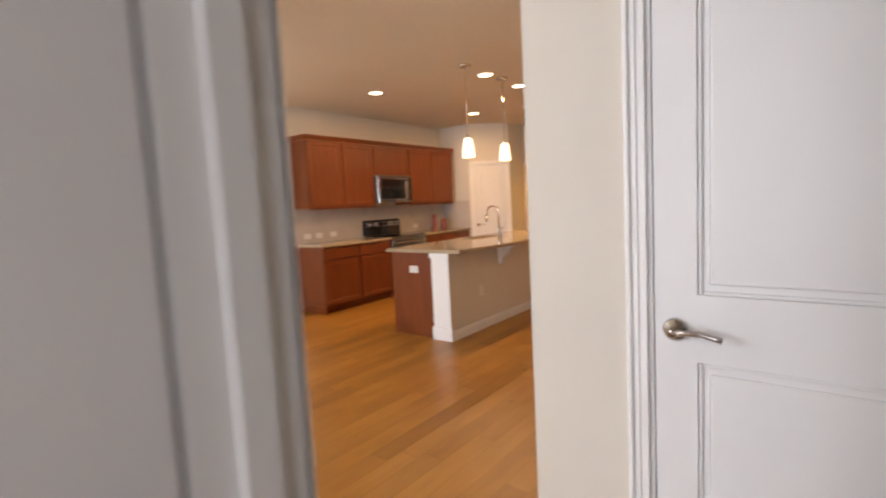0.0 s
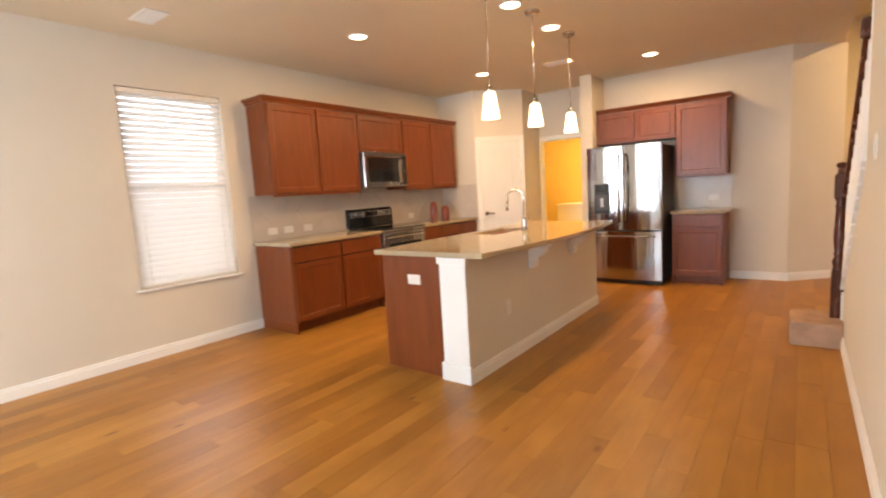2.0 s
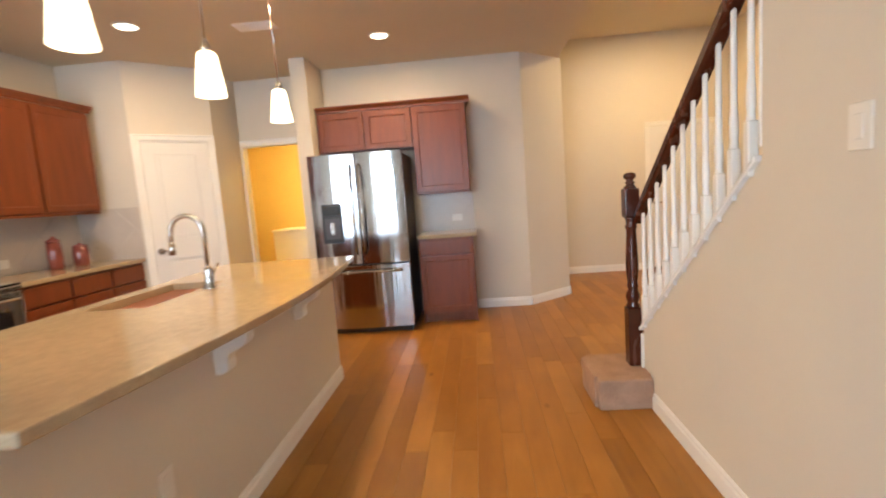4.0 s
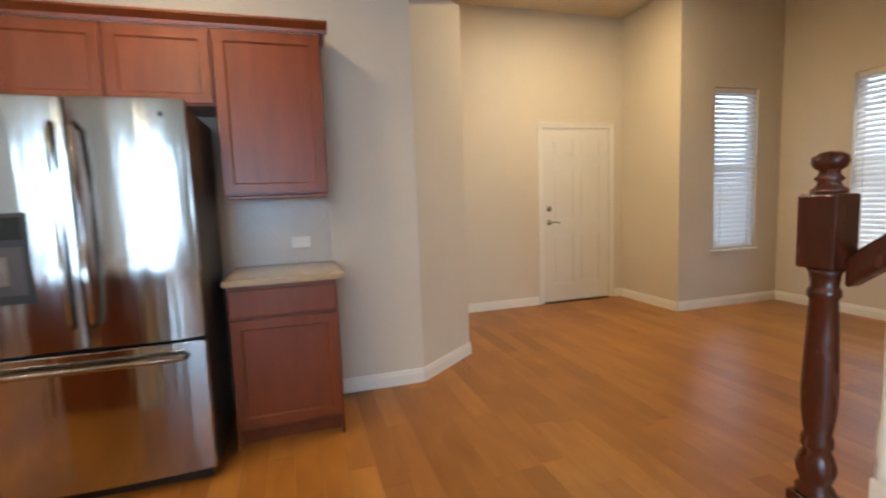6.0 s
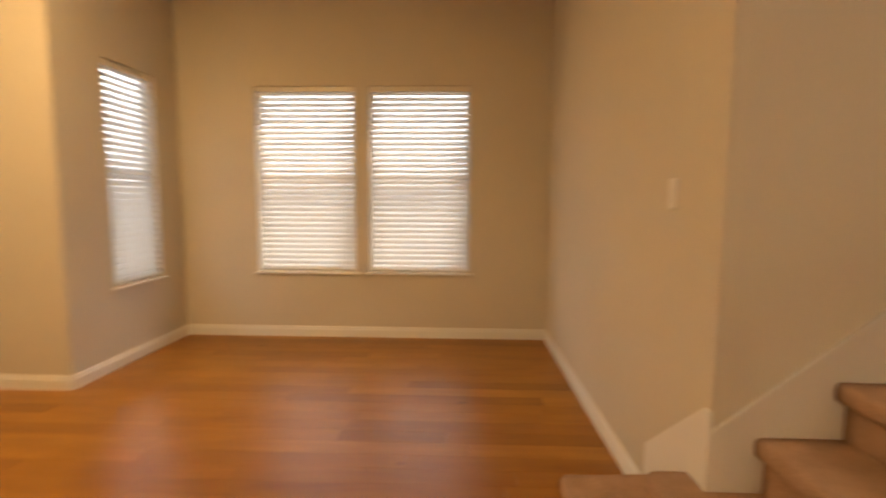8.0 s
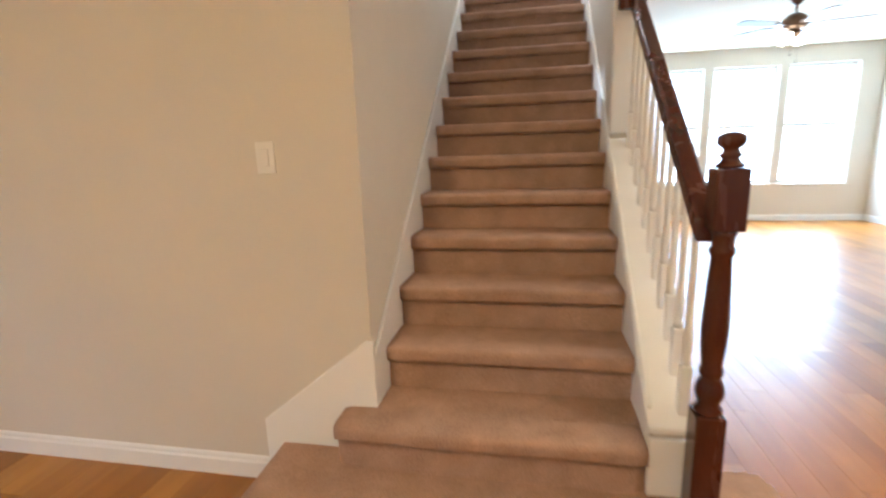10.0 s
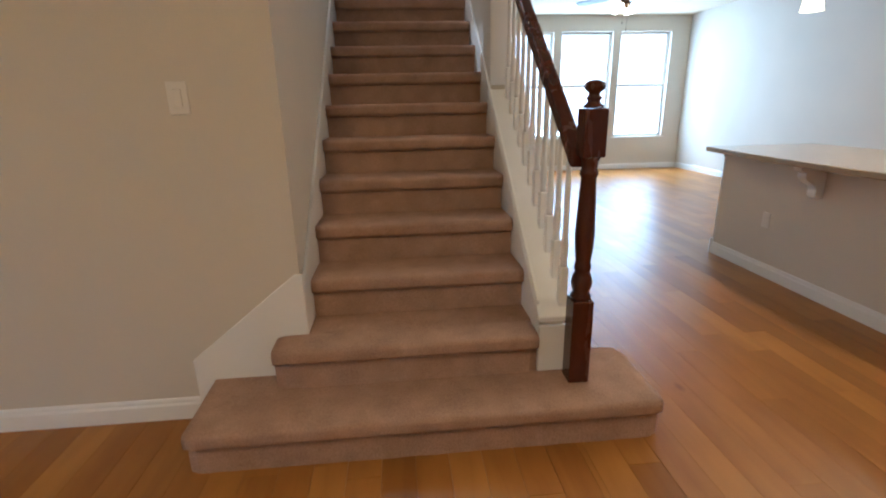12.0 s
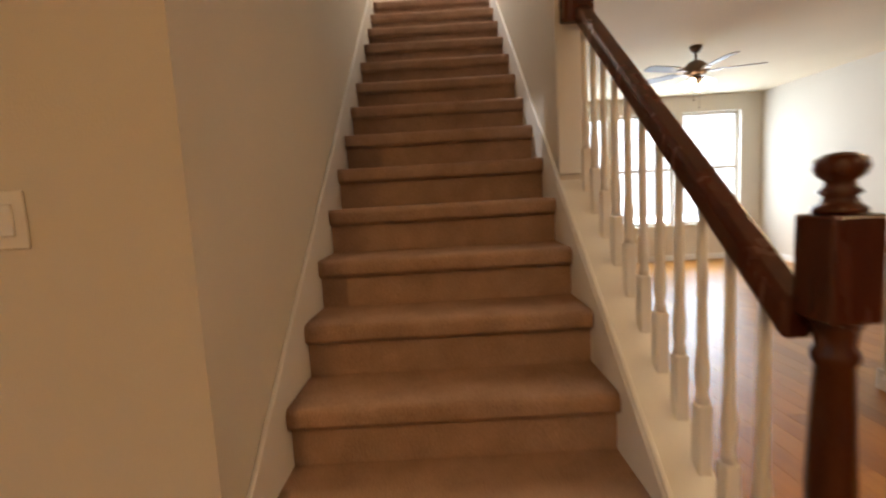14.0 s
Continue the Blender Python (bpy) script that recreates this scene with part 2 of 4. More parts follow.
def prism(points, axis, a0, a1, bev=0.0, seg=2):
    """A flat outline drawn out along an axis. For x the outline is (y, z), for y (x, z), for z (x, y)."""
    bm = bmesh.new()

    def at(p, a):
        return {"x": (a, p[0], p[1]), "y": (p[0], a, p[1]), "z": (p[0], p[1], a)}[axis]
    lo, hi = [bm.verts.new(at(p, a0)) for p in points], [bm.verts.new(at(p, a1)) for p in points]
    bm.faces.new(lo)
    bm.faces.new(list(reversed(hi)))
    for i in range(len(points)):
        j = (i + 1) % len(points)
        bm.faces.new((lo[j], lo[i], hi[i], hi[j]))
    bmesh.ops.recalc_face_normals(bm, faces=bm.faces)
    if bev:
        bmesh.ops.bevel(bm, geom=list(bm.edges), offset=bev, segments=seg, affect="EDGES", profile=0.5, clamp_overlap=True)
    return bm


def tube(points, radius, n=10):
    """A round bar along a line of points."""
    bm = bmesh.new()
    pts = [Vector(p) for p in points]
    rings = []
    ref = Vector((0, 0, 1))
    for i, p in enumerate(pts):
        d = (pts[min(i + 1, len(pts) - 1)] - pts[max(i - 1, 0)]).normalized()
        side = d.cross(ref)
        if side.length < 1e-3:
            side = d.cross(Vector((0, 1, 0)))
        side.normalize()
        up = side.cross(d)
        rings.append([bm.verts.new(p + radius * (math.cos(2 * math.pi * k / n) * side + math.sin(2 * math.pi * k / n) * up)) for k in range(n)])
    for a, b in zip(rings, rings[1:]):
        for k in range(n):
            f = bm.faces.new((a[k], a[(k + 1) % n], b[(k + 1) % n], b[k]))
            f.smooth = True
    bm.faces.new(rings[0])
    bm.faces.new(list(reversed(rings[-1])))
    bmesh.ops.recalc_face_normals(bm, faces=bm.faces)
    return bm


def mesh_of(name, bm, mat):
    bmesh.ops.recalc_face_normals(bm, faces=bm.faces)
    me = bpy.data.meshes.new(name)
    bm.to_mesh(me)
    bm.free()
    me.materials.append(mat)
    return me


def part(name, bm, mat, parent, label=""):
    ob = new(name, mesh_of(name, bm, mat))
    ob.parent = parent
    return tagged(ob, label)


def thing(name, label, category, m=None, group=""):
    ob = new(name)
    ob.empty_display_size = 0.1
    if m is not None:
        ob.matrix_world = m
    return tagged(ob, label, category, group)


def structure(name, bm, mat, label, category="wall"):
    return tagged(new(name, mesh_of(name, bm, mat)), label, category, kind="structure")


def wall(name, axis, at, thick, a0, a1, z0, z1, openings=(), mat=None, label="beige painted drywall"):
    """A wall whose plan runs along an axis from a0 to a1 and fills at to at + thick; openings are (a0, a1, z0, z1)."""
    bm = bmesh.new()
    ca = sorted({a0, a1, *[v for o in openings for v in o[:2]]})
    cz = sorted({z0, z1, *[v for o in openings for v in o[2:]]})
    t0, t1 = min(at, at + thick), max(at, at + thick)
    for p, q in zip(ca, ca[1:]):
        for r, s in zip(cz, cz[1:]):
            open_here = any(o[0] <= p and q <= o[1] and o[2] <= r and s <= o[3] for o in openings)
            if open_here:
                continue
            if axis == "x":
                addbox(bm, p, q, t0, t1, r, s)
            else:
                addbox(bm, t0, t1, p, q, r, s)
    bmesh.ops.remove_doubles(bm, verts=bm.verts, dist=1e-5)
    bm.verts.index_update()
    seen = {}
    for f in bm.faces:
        seen.setdefault(tuple(sorted(v.index for v in f.verts)), []).append(f)
    bmesh.ops.delete(bm, geom=[f for fs in seen.values() if len(fs) > 1 for f in fs], context="FACES")
    return structure(name, bm, mat or M_WALL, label)


def baseboard(x0, y0, x1, y1, nx, ny, z=0.0):
    """A moulded skirting board along a wall's foot; (nx, ny) points into the room."""
    bm = bmesh.new()
    prof = [(0.001, 0.0), (0.016, 0.0), (0.016, 0.07), (0.011, 0.08), (0.011, 0.092), (0.006, 0.10), (0.001, 0.10)]
    rows = []
    for x, y in ((x0, y0), (x1, y1)):
        rows.append([bm.verts.new((x + nx * d, y + ny * d, z + h)) for d, h in prof])
    n = len(prof)
    for i in range(n):
        bm.faces.new((rows[0][i], rows[0][(i + 1) % n], rows[1][(i + 1) % n], rows[1][i]))
    bm.faces.new(rows[0])
    bm.faces.new(list(reversed(rows[1])))
    return structure("baseboard", bm, M_TRIM, "white painted wooden baseboard", "baseboard")


# ---- structure ----
structure("ground", box(-400, 400, -400, 400, -0.6, -0.35), M_GROUND, "dry grassy ground around the house", "ground")
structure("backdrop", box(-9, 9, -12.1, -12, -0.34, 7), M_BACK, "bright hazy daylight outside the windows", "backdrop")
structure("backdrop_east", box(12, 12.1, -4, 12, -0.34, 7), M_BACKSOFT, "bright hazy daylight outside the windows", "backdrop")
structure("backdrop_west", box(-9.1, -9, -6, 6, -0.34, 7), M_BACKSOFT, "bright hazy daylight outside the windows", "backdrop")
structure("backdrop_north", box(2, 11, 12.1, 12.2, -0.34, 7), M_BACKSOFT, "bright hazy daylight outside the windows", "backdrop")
structure("floor", box(-2.95, 6.33, -6.2, 7.4, -0.3, -0.014), M_JOINT, "dark underlay below the oak planks", "floor")

WZ = (0.63, 2.36)
SWIN = [(-2.45, -1.47), (-1.33, -0.35), (-0.21, 0.77)]
wall("wall_west", "y", -2.80, -0.15, -5.51, 7.2, 0, CEIL, [(-0.92, -0.02, *WZ)])
wall("wall_south", "x", -5.36, -0.15, -2.95, 2.05, 0, CEIL, [(a, b, 0.62, 2.5) for a, b in SWIN])
wall("wall_living_east", "y", 2.05, 0.12, -5.51, -3.36, 0, CEIL)
wall("wall_hall_south", "x", -3.475, 0.115, 2.17, 5.2, 0, CEIL, [(2.373, 3.167, 0, 2.05)])
wall("wall_hall_north", "x", -2.2, 0.12, 2.035, 5.2, 0, CEIL, [(2.418, 3.178, 0, 2.05)])
wall("wall_hall_end", "y", 5.2, 0.12, -6.1, -2.08, 0, CEIL)
wall("wall_bedroom_south", "x", -6.1, 0.12, 2.05, 5.2, 0, CEIL, [(3.0, 4.2, 0.8, 2.15)])
wall("wall_closet_back", "x", -1.45, 0.1, 2.135, 3.125, 0, 2.6)
# stair enclosure
wall("wall_stair_west", "y", 2.035, 0.095, -2.08, 0.80, 0, 5.4)
wall("wall_stair_west_upper", "y", 2.035, 0.095, 0.80, 1.99, CEIL + 0.02, 5.4)
wall("wall_stair_east", "y", 3.125, 0.12, -2.08, 1.87, 0, 5.4, [(-2.05, -1.15, 3.8, 5.0)])
wall("wall_stair_top", "x", -2.2, 0.12, 2.035, 3.245, CEIL + 0.02, 5.4)
wall("wall_stair_header", "x", 1.87, 0.12, 2.13, 3.125, HIGH + 0.02, 5.4)
structure("ceiling_stairwell", box(2.035, 3.245, -2.2, 1.99, 5.4, 5.5), M_CEIL, "painted ceiling above the stairwell", "ceiling")
# front room and entry
wall("wall_front_south", "x", 1.87, -0.12, 3.245, 6.235, 0, HIGH)
wall("wall_front_east", "y", 6.085, 0.15, 1.75, 5.49, 0, HIGH, [(3.665, 4.615, *WZ), (2.595, 3.545, *WZ)])
wall("wall_front_north", "x", 5.34, 0.15, 4.81, 6.085, 0, HIGH, [(5.147, 5.74, *WZ)])
wall("wall_entry_east", "y", 4.69, 0.12, 5.34, 6.26, 0, HIGH)
wall("wall_entry_north", "x", 6.26, 0.15, 2.035, 4.81, 0, HIGH, [(3.603, 4.508, 0, 2.06)])
wall("wall_entry_west", "y", 2.155, -0.12, 4.92, 6.26, 0, HIGH)
# kitchen end
wall("wall_fridge", "x", 4.48, 0.12, -0.54, 1.642, 0, CEIL)
structure("wall_angled", prism([(1.642, 4.48), (2.155, 4.92), (2.035, 5.04), (1.642, 4.72)], "z", 0, CEIL), M_WALL, "beige painted angled drywall corner")
wall("wall_pier", "y", -0.54, -0.16, 3.97, 4.62, 0, CEIL)
wall("wall_kitchen_return", "x", 3.52, 0.12, -2.80, -2.15, 0, CEIL)
wall("wall_passage_west", "y", -1.62, -0.1, 4.05, 4.62, 0, CEIL)
wall("wall_utility_south", "x", 4.62, 0.12, -2.80, -0.54, 0, CEIL, [(-1.612, -0.918, 0, 2.04)])
wall("wall_utility_north", "x", 6.8, 0.12, -2.80, 2.08, 0, CEIL, mat=M_YELLOWLIT, label="utility room wall with its yellow lamplight in the paint colour")
wall("wall_utility_east", "y", -0.5, 0.12, 4.74, 6.8, 0, CEIL, mat=M_YELLOWLIT, label="utility room wall with its yellow lamplight in the paint colour")
structure("wall_utility_west", box(-2.80, -2.75, 4.74, 6.8, 0, CEIL), M_YELLOWLIT, "utility room wall with its yellow lamplight in the paint colour")
# the pantry's diagonal wall, with its doorway
diag = bmesh.new()
DL = math.hypot(0.53, 0.53)
addbox(diag, 0, 0.06, 0, 0.1, 0, CEIL)
addbox(diag, 0.06, DL - 0.06, 0, 0.1, 2.05, CEIL)
addbox(diag, DL - 0.06, DL, 0, 0.1, 0, CEIL)
dw = structure("wall_pantry", diag, M_WALL, "beige painted diagonal pantry wall")
PANTRY = pose(-2.15, 3.52, 0, 0, 0, 45)
dw.matrix_world = PANTRY

structure("ceiling", box(-2.80, 2.035, -5.36, 2.0, CEIL, CEIL + 0.4), M_CEIL, "tan painted textured ceiling", "ceiling")
structure("ceiling_kitchen", box(-2.80, 2.12, 2.0, 5.08, CEIL, CEIL + 0.65), M_CEIL, "tan painted textured kitchen ceiling", "ceiling")
structure("ceiling_utility", box(-2.80, 2.08, 5.09, 6.8, CEIL, CEIL + 0.1), M_CEIL, "painted utility room ceiling", "ceiling")
structure("ceiling_entry", box(2.12, 6.235, 1.87, 6.41, HIGH, HIGH + 0.2), M_CEIL, "painted entry ceiling above the front room", "ceiling")
structure("ceiling_hall", box(2.05, 5.32, -6.1, -2.2, CEIL, CEIL + 0.1), M_CEIL, "painted hall ceiling", "ceiling")

for a in ((-2.80, -5.36, -2.80, 0.19, 1, 0), (-2.80, -5.36, 2.05, -5.36, 0, 1), (2.05, -5.36, 2.05, -3.36, -1, 0), (2.035, -2.2, 2.035, 1.82, -1, 0),
          (1.04, 4.48, 1.642, 4.48, 0, -1), (1.642, 4.48, 2.155, 4.92, 0.65, -0.76), (2.155, 4.92, 2.155, 6.26, 1, 0), (2.155, 6.26, 3.53, 6.26, 0, -1),
          (4.58, 6.26, 4.69, 6.26, 0, -1), (4.69, 5.34, 4.69, 6.26, -1, 0), (4.69, 5.34, 6.085, 5.34, 0, -1), (6.085, 1.87, 6.085, 5.34, -1, 0),
          (3.60, 1.87, 6.085, 1.87, 0, 1), (2.035, -2.2, 2.35, -2.2, 0, -1), (3.25, -2.2, 5.2, -2.2, 0, -1), (-0.012, 0.0, -0.012, 2.52, 1, 0)):
    baseboard(*a)


# ---- windows ----
def window(name, m, w, h, blind, label):
    """A sash window in an opening, seen from -y of its own frame: sill line at the origin's height, opening from x 0 to w."""
    win = tagged(new(name), label, "window", kind="structure")
    win.matrix_world = m
    fr = bmesh.new()
    for x0, x1, z0, z1 in ((0, 0.045, 0, h), (w - 0.045, w, 0, h), (0.045, w - 0.045, h - 0.045, h), (0.045, w - 0.045, 0, 0.05), (0.045, w - 0.045, h * 0.49, h * 0.49 + 0.045)):
        addbox(fr, x0, x1, 0.07, 0.12, z0, z1, 0.004)
    part("window_frame", fr, M_PLASTIC, win)
    for z0, z1 in ((0.05, h * 0.49), (h * 0.49 + 0.045, h - 0.045)):
        p = part("pane", box(0.045, w - 0.045, 0.093, 0.097, z0, z1), M_GLASS, win)
        p.visible_shadow = False
    part("window_sill", box(-0.035, w + 0.035, -0.022, 0.068, -0.022, -0.002, 0.005, 2), M_TRIM, win)
    if blind:
        bl = thing("window_blind", "white horizontal slat blind, lowered and tilted, in the window", "blind", m @ pose(0, 0, 0), "window blinds")
        part("head_rail", box(0.008, w - 0.008, 0.008, 0.055, h - 0.05, h - 0.004, 0.004), M_PLASTIC, bl)
        part("bottom_rail", box(0.012, w - 0.012, 0.014, 0.048, 0.006, 0.026, 0.004), M_PLASTIC, bl)
        d, t, a = 0.0305, 0.0015, radians(52)
        prof = []
        for u, v in ((-d, -t), (0, -t + 0.004), (d, -t), (d, t), (0, t + 0.004), (-d, t)):
            prof.append((0.031 + u * math.cos(a) - v * math.sin(a), u * math.sin(a) + v * math.cos(a)))
        me = mesh_of("slat", prism(prof, "x", 0.014, w - 0.014), M_SLAT)
        n = int((h - 0.085) / 0.05) + 1
        for k in range(n):
            s = new("slat", me)
            s.parent = bl
            s.location = (0, 0, 0.05 + k * (h - 0.115) / (n - 1))
        for x in (0.1, w - 0.1):
            part("ladder_cord", box(x - 0.002, x + 0.002, 0.006, 0.0085, 0.02, h - 0.05), M_PLASTIC, bl)
    return win


window("window_1", pose(-2.80, -0.92, 0.63, 0, 0, 90), 0.90, 1.73, True, "white sash window with sill in the beige wall")
window("window_2", pose(5.147, 5.34, 0.63), 0.593, 1.73, True, "narrow white sash window beside the entry")
window("window_3", pose(6.085, 4.615, 0.63, 0, 0, -90), 0.95, 1.73, True, "white sash window of the front room pair")
window("window_4", pose(6.085, 3.545, 0.63, 0, 0, -90), 0.95, 1.73, True, "white sash window of the front room pair")
for i, (x0, x1) in enumerate(SWIN):
    window("window_%d" % (5 + i), pose(x1, -5.36, 0.62, 0, 0, 180), 0.98, 1.88, False, "bright bare sash window of the living room")
window("window_8", pose(4.2, -5.98, 0.8, 0, 0, 180), 1.2, 1.35, False, "unseen bedroom window, added to let bluish light into the hall")
window("window_9", pose(3.125, -1.15, 3.8, 0, 0, -90), 0.9, 1.2, False, "unseen upstairs window above the landing, added to light the stairs")


# ---- doors ----
def lever(parent, x, z, y, flip=1):
    h = part("door_handle", lathe([(0.0, 0), (0.03, 0.0), (0.033, 0.004), (0.033, 0.01), (0.026, 0.016), (0.013, 0.02), (0.012, 0.05), (0.0, 0.05)], 20), M_NICKEL, parent, "brushed nickel door lever")
    h.matrix_basis = pose(x, y, z, 90)
    pts = [(x, y - 0.045, z), (x + flip * 0.03, y - 0.05, z + 0.002), (x + flip * 0.07, y - 0.048, z + 0.004), (x + flip * 0.105, y - 0.045, z - 0.006), (x + flip * 0.12, y - 0.043, z - 0.01)]
    part("lever", tube(pts, 0.0085), M_NICKEL, parent)


def panel_door(name, m, w, h, panels, label, handle_x=0.06, flip=1, cased=True, deadbolt=False, face=0.0):
    """A panelled door in its opening, front towards -y; panels are (x0, x1, z0, z1)."""
    d = tagged(new(name), label, "door", kind="structure")
    d.matrix_world = m
    bm = bmesh.new()
    f0 = face
    addbox(bm, 0.004, w - 0.004, f0 + 0.009, f0 + 0.036, 0.012, h - 0.004)
    xs = sorted({0.004, w - 0.004, *[v for p in panels for v in p[:2]]})
    zs = sorted({0.012, h - 0.004, *[v for p in panels for v in p[2:]]})
    for a, b in zip(xs, xs[1:]):
        for c, e in zip(zs, zs[1:]):
            if not any(p[0] <= a and b <= p[1] and p[2] <= c and e <= p[3] for p in panels):
                addbox(bm, a, b, f0, f0 + 0.0085, c, e)
    part("leaf", bm, M_DOOR, d)
    for x0, x1, z0, z1 in panels:
        pb = bmesh.new()
        addbox(pb, x0 + 0.03, x1 - 0.03, f0 + 0.0015, f0 + 0.0088, z0 + 0.03, z1 - 0.03, 0.006, 2)
        for a in (x0 + 0.001, x1 - 0.013):
            addbox(pb, a, a + 0.012, f0 + 0.003, f0 + 0.0088, z0 + 0.001, z1 - 0.001, 0.003)
        for c in (z0 + 0.001, z1 - 0.013):
            addbox(pb, x0 + 0.014, x1 - 0.014, f0 + 0.003, f0 + 0.0088, c, c + 0.012, 0.003)
        part("panel", pb, M_DOOR, d)
    lever(d, handle_x, 0.96, f0, flip)
    if deadbolt:
        db = part("deadbolt", lathe([(0, 0), (0.032, 0), (0.034, 0.006), (0.03, 0.014), (0.0, 0.016)], 20), M_NICKEL, d)
        db.matrix_basis = pose(handle_x, f0, 1.12, 90)
    if cased:
        casing(d, w, h)
    return d


def casing(parent, w, h, depth=0.12, left=True):
    """Moulded architrave round an opening, and the jamb in it."""
    for x0, x1 in ((-0.072, -0.012), (w + 0.012, w + 0.072)):
        if x0 < 0 and not left:
            continue
        bm = box(x0, x1, -0.014, -0.001, 0, h + 0.012, 0.003)
        lo = x0 if x0 < 0 else x1 - 0.016
        addbox(bm, lo, lo + 0.016, -0.022, -0.0145, 0, h + 0.072, 0.003)
        addbox(bm, x0 + 0.026, x0 + 0.036, -0.0175, -0.0145, 0, h + 0.03, 0.0015)
        part("casing", bm, M_TRIM, parent)
    bm = box(-0.056, w + 0.056, -0.014, -0.001, h + 0.013, h + 0.056, 0.003)
    addbox(bm, -0.056, w + 0.056, -0.022, -0.001, h + 0.057, h + 0.072, 0.003)
    part("casing", bm, M_TRIM, parent)
    for x0, x1 in ((-0.012, 0.0), (w, w + 0.012)):
        part("jamb", box(x0, x1, -0.003, depth, 0, h), M_TRIM, parent)
    part("jamb", box(-0.012, w + 0.012, -0.003, depth, h, h + 0.012), M_TRIM, parent)


TWO = lambda w: [(0.115, w - 0.115, 0.24, 0.87), (0.115, w - 0.115, 1.06, 1.92)]
panel_door("door_1", pose(2.43, -2.2, 0), 0.736, 2.04, TWO(0.736), "closed white two-panel closet door with a nickel lever", 0.06, 1)
SIX = [(0.12, 0.4, 0.22, 0.82), (0.48, 0.76, 0.22, 0.82), (0.12, 0.4, 0.98, 1.62), (0.48, 0.76, 0.98, 1.62), (0.12, 0.4, 1.72, 1.93), (0.48, 0.76, 1.72, 1.93)]
fd = panel_door("door_2", pose(3.615, 6.27, 0.01), 0.881, 2.04, SIX, "closed white six-panel front door with a lever and deadbolt", 0.07, 1, True, True, 0.0)
part("threshold", box(0.0, 0.881, -0.03, 0.13, -0.012, 0.012, 0.004), M_BRONZE, fd)
panel_door("door_3", PANTRY @ pose(0.072, 0, 0), 0.606, 2.03, TWO(0.606), "closed white two-panel pantry door with a lever", 0.06, 1)
d4 = tagged(new("door_4"), "white cased opening to the yellow-lit utility room", "doorway", kind="structure")
d4.matrix_world = pose(-1.60, 4.62, 0)
casing(d4, 0.67, 2.028)
d5 = tagged(new("door_5"), "white cased bedroom doorway", "doorway", kind="structure")
d5.matrix_world = pose(2.385, -3.475, 0)
casing(d5, 0.77, 2.038, 0.115, False)
d5b = tagged(new("door_6"), "white casing of the bedroom doorway on the hall side", "doorway", kind="structure")
d5b.matrix_world = pose(3.155, -3.36, 0, 0, 0, 180)
casing(d5b, 0.77, 2.038, 0.004)
part("door_stop", box(0.0, 0.012, 0.04, 0.075, 0, 2.03), M_TRIM, d5)
panel_door("door_7", pose(2.383, -4.243, 0, 0, 0, 90), 0.762, 2.035, TWO(0.762), "open white two-panel bedroom door swung back into the bedroom", 0.06, 1, False)


# ---- staircase ----
RISE, GO = 0.186, 0.2365
NOSE = [2.27, 2.035] + [1.74 - GO * k for k in range(14)]


def step_mesh(front, back, z0, z1, x0, x1, round_ends=False):
    """One carpeted step: riser, soft bulging nosing and tread."""
    r, lip = 0.02, 0.062
    prof = [(back, z0), (front - 0.036, z0), (front - 0.036, z1 - lip - 0.004), (front - 0.022, z1 - lip - 0.008)]
    for k in range(5):
        a = -math.pi / 2 + math.pi / 2 * k / 4
        prof.append((front - 0.016 + 0.014 * math.cos(a), z1 - lip + 0.014 + 0.014 * math.sin(a)))
    for k in range(6):
        a = math.pi / 2 * k / 5
        prof.append((front - r + r * math.cos(a), z1 - r + r * math.sin(a) - 0.002 * (1 - k / 5)))
    prof += [(front - 0.09, z1), (front - 0.15, z1), (back, z1)]
    n = max(12, int((x1 - x0) / 0.035))
    bm = bmesh.new()
    rows = []
    for i in range(n + 1):
        u = i / n
        x = x0 + (x1 - x0) * u
        pinch = 0.02 * (max(0, 1 - u * n / 1.5) ** 2 + max(0, 1 - (1 - u) * n / 1.5) ** 2) if round_ends else 0.0
        row = []
        for y, z in prof:
            live = y > front - 0.16
            g = noise.noise((x * 9, y * 9, z * 9 + z1 * 7)) * 0.004 + noise.noise((x * 40, y * 40, z * 40)) * 0.0016
            row.append(bm.verts.new((x, y + (g - pinch if live and y > back else 0), z + (g * 0.7 - pinch * 0.5 if live and z > z0 + 0.02 else 0))))
        rows.append(row)
    m = len(prof)
    for a, b in zip(rows, rows[1:]):
        for k in range(m):
            f = bm.faces.new((a[k], a[(k + 1) % m], b[(k + 1) % m], b[k]))
            f.smooth = 3 <= k < m - 2
    bm.faces.new(rows[0])
    bm.faces.new(list(reversed(rows[-1])))
    return bm


stairs = thing("staircase", "straight staircase covered in beige carpet with a wide first step", "staircase")
part("step", step_mesh(NOSE[0], 1.88, 0.0, RISE, 1.71, 3.52, True), M_CARPET, stairs)
part("step", box(1.722, 2.032, 1.82, 1.94, 0.0, RISE - 0.003, 0.012, 2), M_CARPET, stairs)
part("step", step_mesh(NOSE[1], 1.88, RISE, 2 * RISE, 2.145, 3.24, True), M_CARPET, stairs)
part("step", box(2.145, 3.11, NOSE[2] - 0.075, 1.878, 0.0, 2 * RISE - 0.0005), M_CARPET, stairs)
for k in range(2, 16):
    back = NOSE[k + 1] - 0.075 if k < 15 else -2.08
    part("step", step_mesh(NOSE[k], back, k * RISE, (k + 1) * RISE, 2.145, 3.11), M_CARPET, stairs)


def slope_z(y):
    return 3 * RISE + (NOSE[2] - y) * RISE / GO


